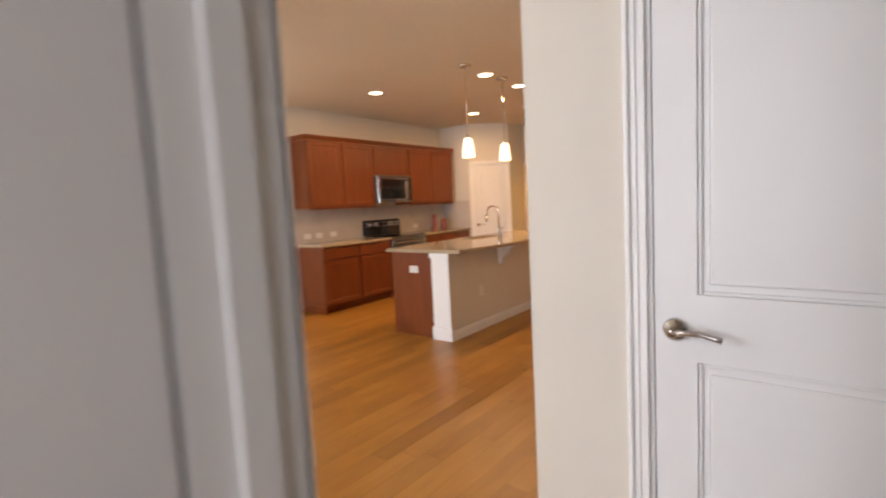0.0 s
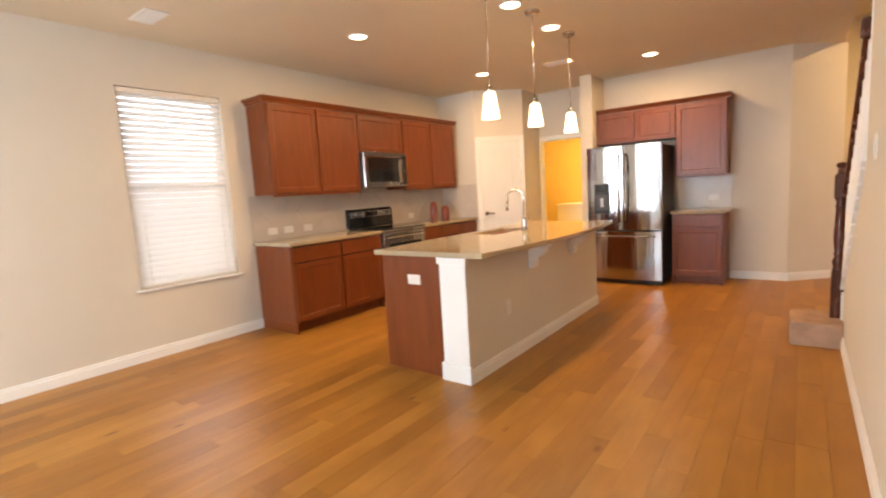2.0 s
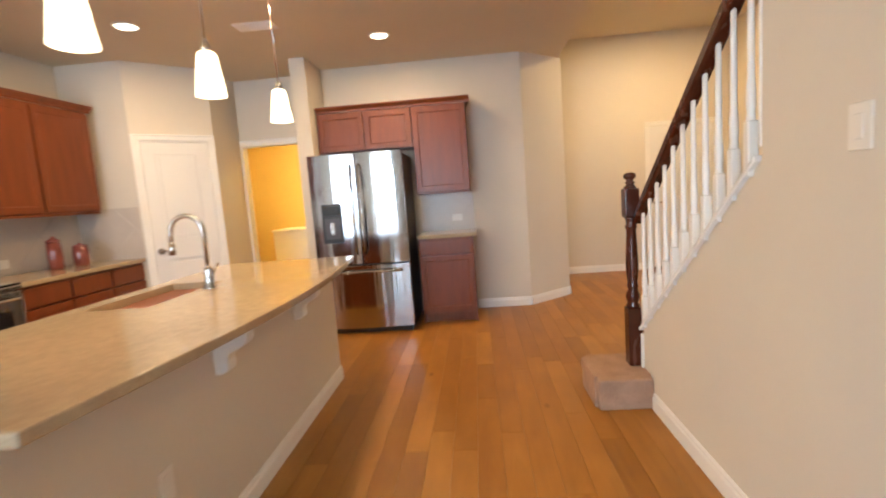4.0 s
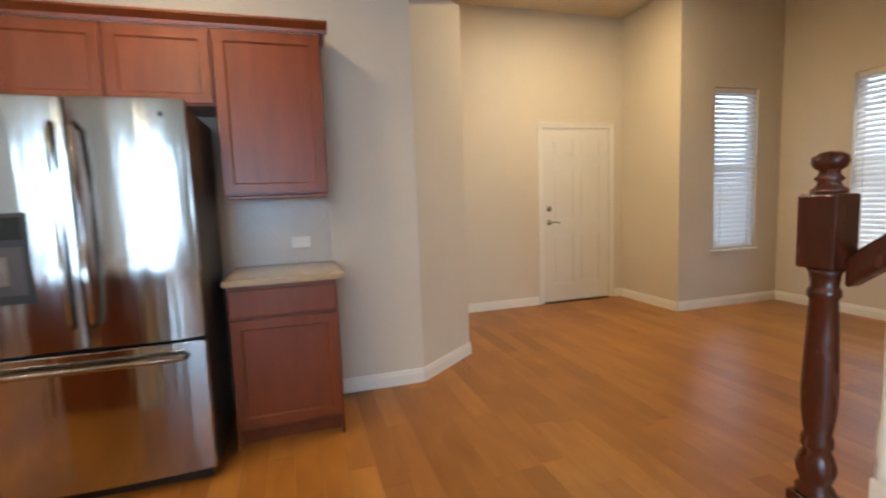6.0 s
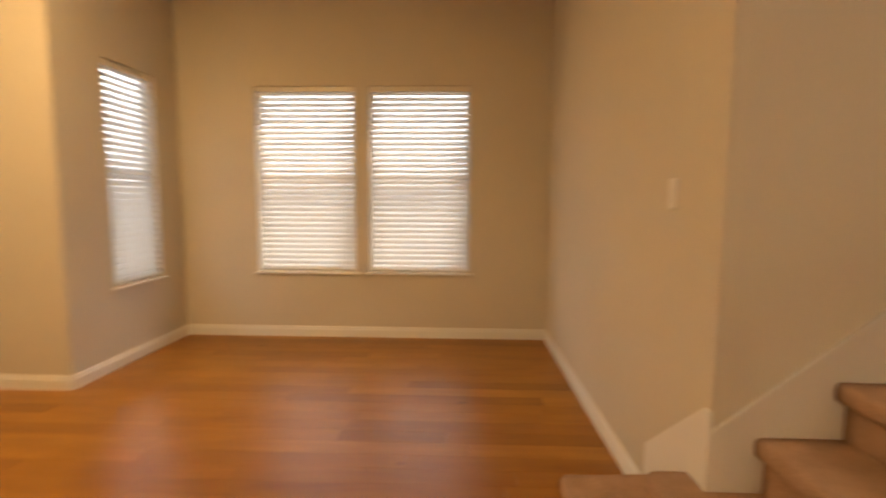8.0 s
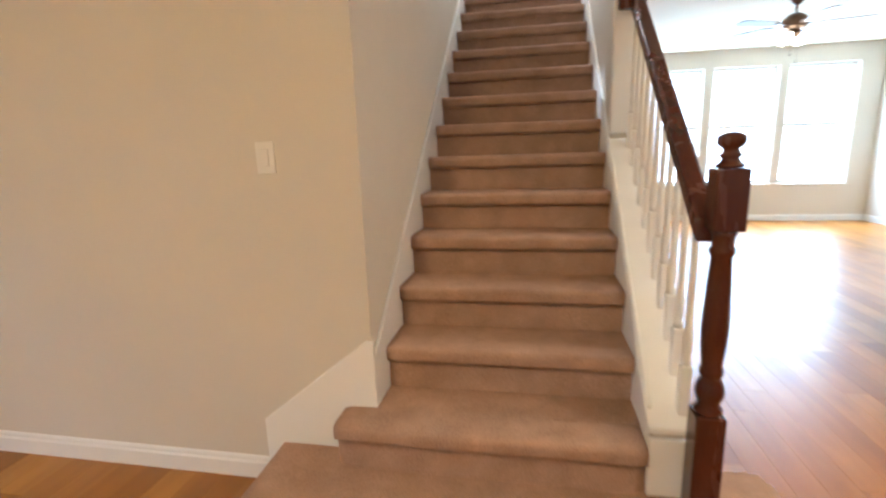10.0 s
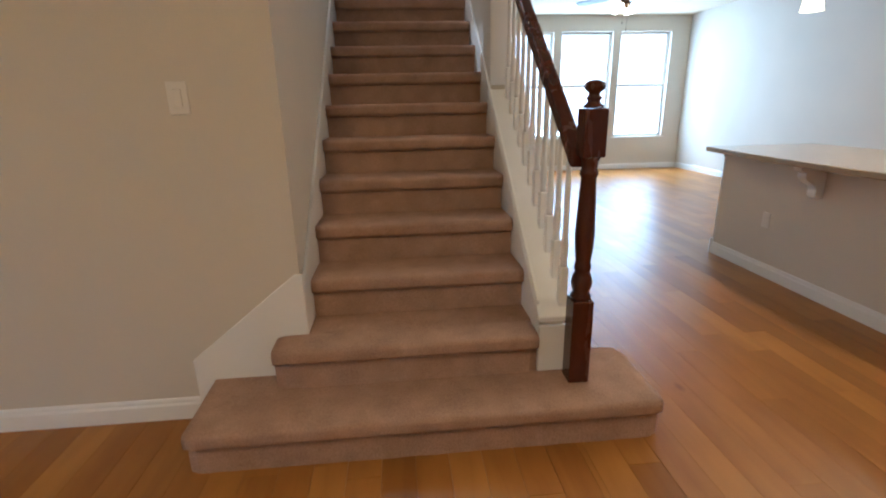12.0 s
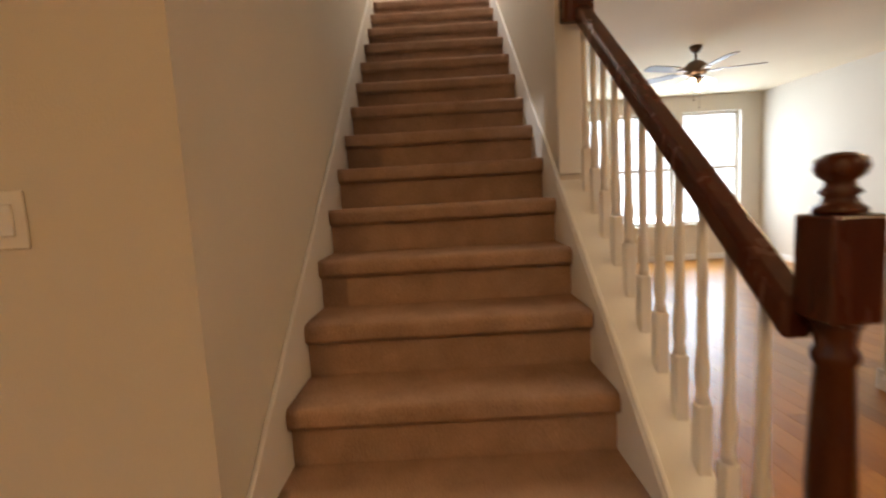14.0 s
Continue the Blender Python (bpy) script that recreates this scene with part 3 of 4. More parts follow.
def skirt(x0, x1, top, y_lo, y_hi, low):
    return prism([(y_hi, slope_z(y_hi) + low), (y_hi, slope_z(y_hi) + top), (y_lo, slope_z(y_lo) + top), (y_lo, slope_z(y_lo) + low)], "x", x0, x1, 0.003, 1)


structure("stair_skirt_east", skirt(3.11, 3.124, 0.12, -1.3, 1.886, -0.6), M_TRIM, "white sloping skirt board beside the stairs", "trim")
structure("stair_skirt_west", skirt(2.131, 2.145, 0.10, -1.3, 1.95, -0.6), M_TRIM, "white sloping skirt board beside the stairs", "trim")
structure("stair_skirt_corner", prism([(3.111, RISE), (3.60, 0.02), (3.60, 0.28), (3.145, 0.64), (3.111, 0.64)], "y", 1.872, 1.887, 0.003, 1), M_TRIM, "white skirt board sloping down round the stair corner", "trim")
# sloping half wall under the balusters
KN = 1.98
knee = prism([(0.80, 0), (KN, 0), (KN, slope_z(KN) + 0.06), (0.80, slope_z(0.80) + 0.06)], "x", 2.035, 2.13)
structure("wall_stair_knee", knee, M_WALL, "beige sloping half wall beside the stairs")
structure("stair_cap", prism([(0.81, slope_z(0.81) + 0.061), (KN + 0.02, slope_z(KN + 0.02) + 0.061), (KN + 0.02, slope_z(KN + 0.02) + 0.085), (0.81, slope_z(0.81) + 0.085)], "x", 2.012, 2.15, 0.004, 1), M_TRIM, "white cap board on the half wall", "trim")
structure("stair_end_board", box(2.02, 2.145, KN + 0.001, KN + 0.02, RISE + 0.001, slope_z(KN) + 0.03, 0.003), M_TRIM, "white end board of the half wall", "trim")
structure("stair_wall_end", box(2.03, 2.135, 0.801, 0.816, slope_z(0.80) + 0.1, CEIL - 0.002, 0.003), M_TRIM, "white trimmed end of the stair wall", "trim")

railing = thing("stair_railing", "white turned balusters under a dark stained wooden handrail", "railing")
RAIL = 0.68


def baluster_profile(h):
    return [(0.0, 0), (0.0155, 0.0), (0.0155, 0.02), (0.013, 0.03), (0.0165, 0.05), (0.0165, 0.09), (0.0125, 0.14), (0.0115, h * 0.6), (0.0105, h)]


for k in range(11):
    y = 1.945 - 0.108 * k
    z0 = slope_z(y) + 0.075
    h = RAIL - 0.02
    bal = lathe([(r, z) for r, z in baluster_profile(h - 0.17)], 10, (2.035, y, z0 + 0.17))
    addbox(bal, 2.017, 2.053, y - 0.018, y + 0.018, z0 - 0.02, z0 + 0.17, 0.004)
    part("baluster", bal, M_TRIM, railing)
rl = [(2.03, slope_z(2.03) + 0.075 + RAIL - 0.03), (2.03, slope_z(2.03) + 0.075 + RAIL + 0.045), (0.82, slope_z(0.82) + 0.075 + RAIL + 0.045), (0.82, slope_z(0.82) + 0.075 + RAIL - 0.03)]
part("handrail", prism(rl, "x", 2.004, 2.066, 0.014, 3), M_DARKWOOD, railing, "dark stained wooden handrail")
zt = slope_z(0.82) + 0.075 + RAIL
part("rail_end", box(1.99, 2.12, 0.818, 0.87, zt - 0.05, zt + 0.05, 0.012, 2), M_DARKWOOD, railing, "dark wooden rail end block")

NX, NY = 2.002, 2.064
newel = thing("newel_post", "dark stained turned wooden newel post on the first step", "newel post", pose(NX, NY, RISE))
part("lower_block", box(-0.042, 0.042, -0.042, 0.042, 0.0, 0.36, 0.004), M_DARKWOOD, newel)
part("shaft", lathe([(0.040, 0.361), (0.041, 0.375), (0.030, 0.39), (0.038, 0.41), (0.042, 0.43), (0.036, 0.455), (0.027, 0.475), (0.033, 0.485), (0.033, 0.50), (0.028, 0.515), (0.035, 0.57), (0.037, 0.63),
                     (0.032, 0.76), (0.028, 0.84), (0.034, 0.85), (0.034, 0.862), (0.028, 0.872), (0.031, 0.90), (0.038, 0.914)], 24), M_DARKWOOD, newel)
part("upper_block", box(-0.042, 0.042, -0.042, 0.042, 0.915, 1.085, 0.006, 2), M_DARKWOOD, newel)
part("finial", lathe([(0.036, 1.086), (0.036, 1.095), (0.026, 1.102), (0.022, 1.112), (0.030, 1.119), (0.022, 1.127), (0.02, 1.136), (0.032, 1.145), (0.037, 1.157), (0.034, 1.17), (0.02, 1.178), (0.0, 1.181)], 24), M_DARKWOOD, newel)


# ---- kitchen ----
def shaker(parent, x0, x1, z0, z1, y, mat):
    """A framed flat-panel cabinet front, its face towards -y."""
    bm = box(x0, x1, y - 0.02, y - 0.001, z0, z1)
    face = min(bm.faces, key=lambda q: q.calc_center_median().y)
    for width, push in ((0.004, -0.002), (0.048, 0.0), (0.005, 0.003), (0.003, 0.003)):
        bmesh.ops.inset_region(bm, faces=[face], thickness=width, use_even_offset=True)
        bmesh.ops.translate(bm, verts=face.verts, vec=(0, push, 0))
    return part("door", bm, mat, parent)


def base_cabinet(m, w, depth, label, doors=2, drawers=None):
    c = thing("base_cabinet", label, "cabinet", m, "kitchen base cabinets")
    part("body", box(0, w, 0, depth, 0.1, 0.878, 0.002), M_CHERRY, c)
    part("toe_kick", box(0.002, w - 0.002, 0.07, depth, 0.0, 0.098), M_CHERRY, c)
    for x0, x1 in ((0.0, 0.018), (w - 0.018, w)):
        part("end_panel", box(x0, x1, 0.0, 0.0695, 0.0, 0.0995), M_CHERRY, c)
    n = drawers or doors
    for i in range(n):
        a, b = i * w / n + 0.012, (i + 1) * w / n - 0.012
        part("drawer", box(a, b, -0.02, -0.001, 0.715, 0.86, 0.005, 2), M_CHERRY, c)
    for i in range(doors):
        a, b = i * w / doors + 0.012, (i + 1) * w / doors - 0.012
        shaker(c, a, b, 0.125, 0.70, 0.0, M_CHERRY)
    return c


def wall_cabinet(m, w, depth, z0, z1, label, doors=2):
    c = thing("wall_cabinet", label, "cabinet", m, "kitchen wall cabinets")
    part("body", box(0, w, 0, depth, z0, z1, 0.002), M_CHERRY, c)
    for i in range(doors):
        a, b = i * w / doors + 0.01, (i + 1) * w / doors - 0.01
        shaker(c, a, b, z0 + 0.012, z1 - 0.02, 0.0, M_CHERRY)
    if z0 < 1.6:
        part("light_rail", box(0.004, w - 0.004, -0.012, 0.02, z0 - 0.022, z0 - 0.001, 0.004), M_CHERRY, c)
    return c


def crown(m, w, depth, z, left=True, right=True):
    c = thing("cabinet_crown", "cherry crown moulding along the top of the wall cabinets", "moulding", m)
    prof = [(0.0, z + 0.001), (-0.012, z + 0.001), (-0.016, z + 0.02), (-0.045, z + 0.05), (-0.045, z + 0.062), (0.0, z + 0.062)]
    part("crown", prism(prof, "x", -0.045 if left else 0, w + (0.045 if right else 0)), M_CHERRY, c)
    if left:
        part("crown", prism([(p[0], p[1]) for p in prof], "y", 0.001, depth), M_CHERRY, c)
    if right:
        part("crown", prism([(w - p[0], p[1]) for p in prof], "y", 0.001, depth), M_CHERRY, c)


WX = -2.798
WB = lambda y: pose(WX + 0.60, y, 0, 0, 0, 90)
base_cabinet(WB(0.19), 1.245, 0.598, "cherry wood base cabinet with doors and drawers below granite", 2)
base_cabinet(WB(2.235), 1.275, 0.598, "cherry wood base cabinet in the corner beside the range", 3)
WU = lambda y: pose(WX + 0.33, y, 0, 0, 0, 90)
wall_cabinet(WU(0.245), 1.195, 0.328, 1.395, 2.30, "cherry wood wall cabinet with two framed doors", 2)
wall_cabinet(WU(1.442), 0.788, 0.328, 1.85, 2.30, "short cherry wood wall cabinet above the microwave", 1)
wall_cabinet(WU(2.232), 1.18, 0.328, 1.395, 2.30, "cherry wood wall cabinet with framed doors near the pantry", 2)
crown(WU(0.245), 3.167, 0.328, 2.30, True, True)

ct = thing("countertop", "tan granite countertop along the range wall", "countertop")
part("slab", box(-2.797, -2.158, 0.165, 1.438, 0.88, 0.915, 0.006, 2), M_GRANITE, ct)
ct = thing("countertop", "tan granite countertop in the corner beside the range", "countertop")
part("slab", box(-2.797, -2.158, 2.232, 3.517, 0.88, 0.915, 0.006, 2), M_GRANITE, ct)


def clip_poly(poly, a, b, c):
    """What of a polygon lies where a x + b z <= c."""
    out = []
    for p, q in zip(poly, poly[1:] + poly[:1]):
        dp, dq = a * p[0] + b * p[1] - c, a * q[0] + b * q[1] - c
        if dp <= 0:
            out.append(p)
        if dp * dq < 0:
            t = dp / (dp - dq)
            out.append((p[0] + t * (q[0] - p[0]), p[1] + t * (q[1] - p[1])))
    return out


def tiles(parent, m, w, z0, z1, size=0.33):
    """Square tiles set diagonally, with recessed joints on a backing, the face towards -y."""
    part("grout", box(0, w, -0.006, -0.0015, z0, z1), M_GROUT, parent).matrix_basis = m
    half = size / math.sqrt(2)
    for i in range(-2, int(w / half) + 3):
        for k in range(-2, int((z1 - z0) / half) + 3):
            if (i + k) % 2:
                continue
            cx, cz, h = i * half + 0.11, z0 + k * half + 0.06, half - 0.002
            poly = [(cx - h, cz), (cx, cz - h), (cx + h, cz), (cx, cz + h)]
            for a, b, c in ((-1, 0, -0.001), (1, 0, w - 0.001), (0, -1, -z0 - 0.001), (0, 1, z1 - 0.001)):
                poly = clip_poly(poly, a, b, c) if poly else poly
            if len(poly) > 2 and max(p[0] for p in poly) - min(p[0] for p in poly) > 0.02 and max(p[1] for p in poly) - min(p[1] for p in poly) > 0.02:
                part("tile", prism(poly, "y", -0.0095, -0.0062), M_TILE, parent).matrix_basis = m


bs = tagged(new("backsplash"), "beige tile backsplash between counter and cabinets", "backsplash", kind="structure")
tiles(bs, pose(-2.80, 0.17, 0, 0, 0, 90), 3.34, 0.917, 1.393)
tiles(bs, pose(-2.788, 3.52, 0), 0.625, 0.917, 1.41)
tiles(bs, pose(0.47, 4.48, 0), 0.58, 0.917, 1.348)


def outlet(m, label, wide=True, rocker=False):
    """A wall plate, its face towards -y."""
    o = thing("wall_outlet" if not rocker else "light_switch", label, "outlet" if not rocker else "switch", m)
    w, h = (0.058, 0.036) if wide else (0.037, 0.058)
    part("plate", box(-w, w, -0.007, -0.0005, -h, h, 0.003, 2), M_PLASTIC, o)
    if rocker:
        part("rocker", box(-0.016, 0.016, -0.012, -0.0072, -0.032, 0.032, 0.003), M_PLASTIC, o)
    else:
        for s in (-1, 1):
            part("socket", box(s * 0.024 - 0.015, s * 0.024 + 0.015, -0.0095, -0.0072, -0.017, 0.017, 0.002) if wide else box(-0.015, 0.015, -0.0095, -0.0072, s * 0.024 - 0.017, s * 0.024 + 0.017, 0.002), M_PLASTIC, o)
    return o


for y in (0.41, 0.61, 0.87, 2.7):
    outlet(pose(-2.7895, y, 1.01, 0, 0, 90), "white outlet plate on the tile backsplash")
outlet(pose(0.86, 4.47, 1.05), "white outlet plate on the backsplash beside the fridge")
outlet(pose(-0.48, 0.018, 0.70), "white outlet plate on the cherry end of the island")
outlet(pose(3.48, 1.87, 1.335, 0, 0, 180), "white light switch on the beige wall", False, True)
outlet(pose(2.035, 0.39, 1.41, 0, 0, -90), "white light switch on the stair wall", False, True)
outlet(pose(-0.012, 0.55, 0.42, 0, 0, 90), "white outlet on the painted island side", False)

# range
rg = thing("range", "stainless and black freestanding electric range", "range", pose(WX + 0.64, 1.445, 0, 0, 0, 90))
W = 0.785
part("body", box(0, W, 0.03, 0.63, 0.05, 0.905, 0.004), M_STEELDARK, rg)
part("cooktop", box(-0.002, W + 0.002, 0.0, 0.56, 0.906, 0.922, 0.004), M_BLACK, rg)
part("trim_rail", box(0, W, -0.005, 0.03, 0.875, 0.904, 0.005), M_STEEL, rg)
part("oven_door", box(0.01, W - 0.01, -0.008, 0.028, 0.25, 0.87, 0.008, 2), M_STEEL, rg)
part("oven_window", box(0.10, W - 0.10, -0.0105, -0.0082, 0.36, 0.74, 0.004), M_BLACK, rg)
part("oven_handle", tube([(0.06, -0.008, 0.81), (0.06, -0.045, 0.82), (0.08, -0.055, 0.82), (W - 0.08, -0.055, 0.82), (W - 0.06, -0.045, 0.82), (W - 0.06, -0.008, 0.81)], 0.011), M_STEEL, rg)
part("drawer", box(0.01, W - 0.01, -0.004, 0.028, 0.06, 0.24, 0.006), M_STEEL, rg)
bgd = part("backguard", prism([(0.56, 0.923), (0.63, 0.923), (0.63, 1.17), (0.595, 1.17), (0.565, 1.14)], "x", 0, W, 0.006, 2), M_BLACK, rg, "black control panel with steel band")
part("control_band", box(0.03, W - 0.03, 0.556, 0.572, 1.06, 1.14, 0.004), M_STEEL, bgd)
part("display", box(0.28, 0.5, 0.553, 0.5555, 1.07, 1.13), M_BLACK, bgd)
for x in (0.1, 0.18, 0.6, 0.68):
    k = part("knob", lathe([(0.024, 0), (0.024, 0.012), (0.018, 0.018), (0.016, 0.03), (0.0, 0.031)], 16), M_STEEL, rg)
    k.matrix_basis = pose(x, 0.555, 1.1, 90)
# microwave
mw = thing("microwave", "stainless over-the-range microwave with a dark glass door", "microwave", pose(WX + 0.40, 1.455, 0, 0, 0, 90))
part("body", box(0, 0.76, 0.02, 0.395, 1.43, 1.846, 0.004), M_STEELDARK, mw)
part("door", box(0, 0.76, -0.005, 0.018, 1.43, 1.846, 0.008, 2), M_STEEL, mw)
part("glass", box(0.07, 0.60, -0.009, -0.0055, 1.49, 1.79, 0.004), M_BLACK, mw)
part("control_panel", box(0.665, 0.75, -0.008, -0.0055, 1.45, 1.83, 0.003), M_BLACK, mw)
part("handle", tube([(0.63, -0.006, 1.45), (0.635, -0.035, 1.48), (0.64, -0.05, 1.62), (0.635, -0.035, 1.76), (0.63, -0.006, 1.79)], 0.011), M_STEEL, mw)
part("vent_grille", box(0.01, 0.75, -0.0085, -0.0055, 1.81, 1.84, 0.002), M_STEELDARK, mw)

# canisters in the corner
for x, y, h, r in ((-2.58, 2.98, 0.29, 0.055), (-2.52, 3.18, 0.21, 0.062)):
    cn = thing("canister", "shiny dark red ceramic canister on the counter", "canister", pose(x, y, 0.916))
    part("jar", lathe([(0.0, 0), (r * 0.9, 0), (r, 0.012), (r * 1.02, h * 0.5), (r * 0.95, h * 0.78), (r * 0.8, h * 0.8)], 24), M_RED, cn)
    part("lid", lathe([(r * 0.85, h * 0.802), (r * 0.98, h * 0.82), (r * 0.95, h * 0.87), (r * 0.3, h * 0.93), (r * 0.25, h * 0.98), (0, h)], 24), M_RED, cn)

# fridge wall
base_cabinet(pose(0.47, 3.915, 0), 0.56, 0.563, "narrow cherry base cabinet beside the fridge", 1)
ct = thing("countertop", "short tan granite countertop beside the fridge", "countertop")
part("slab", box(0.455, 1.07, 3.885, 4.468, 0.88, 0.915, 0.006, 2), M_GRANITE, ct)
wall_cabinet(pose(0.47, 4.15, 0), 0.56, 0.328, 1.35, 2.24, "tall cherry wall cabinet above the counter", 1)
wall_cabinet(pose(-0.53, 4.15, 0), 0.998, 0.328, 1.83, 2.24, "short cherry wall cabinet above the fridge", 2)
crown(pose(-0.53, 4.15, 0), 1.56, 0.328, 2.24, False, True)

fr = thing("refrigerator", "stainless french-door refrigerator with ice dispenser and bottom freezer", "refrigerator", pose(-0.512, 3.665, 0))
W = 0.915
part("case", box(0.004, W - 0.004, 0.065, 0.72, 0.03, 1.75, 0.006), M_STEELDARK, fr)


def bowed(x0, x1, z0, z1, bow=0.02):
    n = 10
    pts = [(x0, 0.06)] + [(x0 + (x1 - x0) * i / n, -bow * (1 - ((2 * i / n) - 1) ** 2) + 0.0) for i in range(n + 1)] + [(x1, 0.06)]
    return prism(pts, "z", z0, z1, 0.004, 1)


for x0, x1 in ((0.0, W / 2 - 0.003), (W / 2 + 0.003, W)):
    part("door", bowed(x0, x1, 0.70, 1.77), M_STEEL, fr)
part("freezer_drawer", bowed(0.0, W, 0.06, 0.685, 0.022), M_STEEL, fr)
for x in (W / 2 - 0.04, W / 2 + 0.04):
    part("handle", tube([(x, -0.012, 0.80), (x, -0.05, 0.83), (x, -0.062, 0.95), (x, -0.066, 1.2), (x, -0.062, 1.5), (x, -0.05, 1.63), (x, -0.012, 1.66)], 0.012), M_STEEL, fr)
part("handle", tube([(0.08, -0.012, 0.62), (0.10, -0.06, 0.625), (0.2, -0.072, 0.628), (W - 0.2, -0.072, 0.628), (W - 0.10, -0.06, 0.625), (W - 0.08, -0.012, 0.62)], 0.013), M_STEEL, fr)
disp = part("dispenser", box(0.10, 0.30, -0.024, -0.012, 0.92, 1.30, 0.008, 2), M_BLACKPL, fr, "black water and ice dispenser")
part("dispenser_recess", box(0.125, 0.275, -0.0265, -0.0245, 0.96, 1.16, 0.002), M_STEELDARK, disp)
part("dispenser_panel", box(0.12, 0.28, -0.0275, -0.0245, 1.19, 1.28, 0.002), M_BLACK, disp)
part("paddle", box(0.18, 0.22, -0.033, -0.0268, 1.0, 1.12, 0.003), M_STEEL, disp)
part("badge", box(W - 0.11, W - 0.085, -0.014, -0.008, 1.69, 1.715, 0.003), M_STEELDARK, fr)
part("kick_grille", box(0.02, W - 0.02, 0.03, 0.064, 0.005, 0.055), M_BLACKPL, fr)

# island
isl = thing("kitchen_island", "kitchen island with cherry end panel, painted side and white corner post", "island")
part("cabinet_body", box(-0.79, -0.131, 0.02, 2.52, 0.0, 0.878), M_CHERRY, isl, "cherry wood island cabinet")
part("painted_side", box(-0.13, -0.012, 0.001, 2.52, 0.0, 0.878, 0.003), M_WALL, isl, "beige painted island side")
pt = bmesh.new()
addbox(pt, -0.225, -0.008, -0.012, 0.0005, 0.13, 0.83, 0.003)
addbox(pt, -0.24, 0.004, -0.024, 0.0005, 0.0, 0.129, 0.005, 2)
addbox(pt, -0.24, 0.004, -0.022, 0.0005, 0.831, 0.878, 0.005, 2)
part("corner_post", pt, M_TRIM, isl, "white painted corner post")


def corbel(y):
    prof = [(-0.011, 0.66), (0.02, 0.66), (0.045, 0.675), (0.05, 0.70), (0.045, 0.72), (0.06, 0.745), (0.10, 0.765), (0.13, 0.785), (0.14, 0.81), (0.135, 0.83), (0.17, 0.845), (0.18, 0.877), (-0.011, 0.877)]
    part("corbel", prism(prof, "y", y - 0.035, y + 0.035, 0.004, 1), M_TRIM, isl, "white scrolled corbel under the overhang")


for y in (0.945, 1.785):
    corbel(y)
top = thing("island_countertop", "tan granite island countertop with a bowed overhang", "countertop")
edge = [(-0.815, -0.04), (0.15, -0.04)]
for i in range(1, 16):
    u = i / 16
    edge.append((0.15 + 0.11 * math.sin(math.pi * u), -0.04 + 2.62 * u))
edge += [(0.15, 2.58), (-0.815, 2.58)]
SX0, SX1, SY0, SY1 = -0.71, -0.40, 1.10, 1.75
tb = prism(edge, "z", 0.879, 0.915, 0.006, 2)
slab = part("slab", tb, M_GRANITE, top)
cut = new("cutter", mesh_of("cutter", box(SX0, SX1, SY0, SY1, 0.7, 1.0), M_GRANITE))
bo = slab.modifiers.new("sink_hole", "BOOLEAN")
bo.object, bo.operation, bo.solver = cut, "DIFFERENCE", "EXACT"
dg = bpy.context.evaluated_depsgraph_get()
holed = bpy.data.meshes.new_from_object(slab.evaluated_get(dg))
slab.modifiers.clear()
slab.data = holed
bpy.data.objects.remove(cut)
sk = thing("kitchen_sink", "stainless undermount sink in the island", "sink")
sb = bmesh.new()
z0 = 0.70
for b in ((SX0 - 0.012, SX0, SY0, SY1, z0, 0.8785), (SX1, SX1 + 0.012, SY0, SY1, z0, 0.8785), (SX0, SX1, SY0 - 0.012, SY0, z0, 0.8785), (SX0, SX1, SY1, SY1 + 0.012, z0, 0.8785), (SX0, SX1, SY0, SY1, z0 - 0.012, z0)):
    addbox(sb, *b)
part("basin", sb, M_STEEL, sk)
part("drain", lathe([(0.0, 0.0), (0.05, 0.0), (0.05, 0.004), (0.03, 0.002), (0.0, 0.002)], 20, (-0.55, 1.42, z0 + 0.0005)), M_NICKEL, sk)
fa = thing("faucet", "tall brushed nickel gooseneck faucet on the island", "faucet", pose(-0.335, 1.50, 0.915))
part("base", lathe([(0.0, 0), (0.032, 0), (0.033, 0.008), (0.024, 0.02), (0.021, 0.06), (0.024, 0.10), (0.02, 0.115), (0.014, 0.12)], 20), M_NICKEL, fa)
neck = [(0, 0, 0.11), (0, 0, 0.30)] + [(-0.09 + 0.09 * math.cos(a * math.pi / 10), 0, 0.30 + 0.09 * math.sin(a * math.pi / 10)) for a in range(1, 11)] + [(-0.182, 0, 0.25)]
part("spout", tube(neck, 0.0125, 12), M_NICKEL, fa)
part("spray_head", lathe([(0.0, 0), (0.015, 0.0), (0.017, 0.03), (0.014, 0.07), (0.0, 0.07)], 16, (-0.183, 0, 0.19)), M_NICKEL, fa)
part("lever", tube([(0, 0.02, 0.07), (0.0, 0.05, 0.085), (0.0, 0.10, 0.12)], 0.007), M_NICKEL, fa)


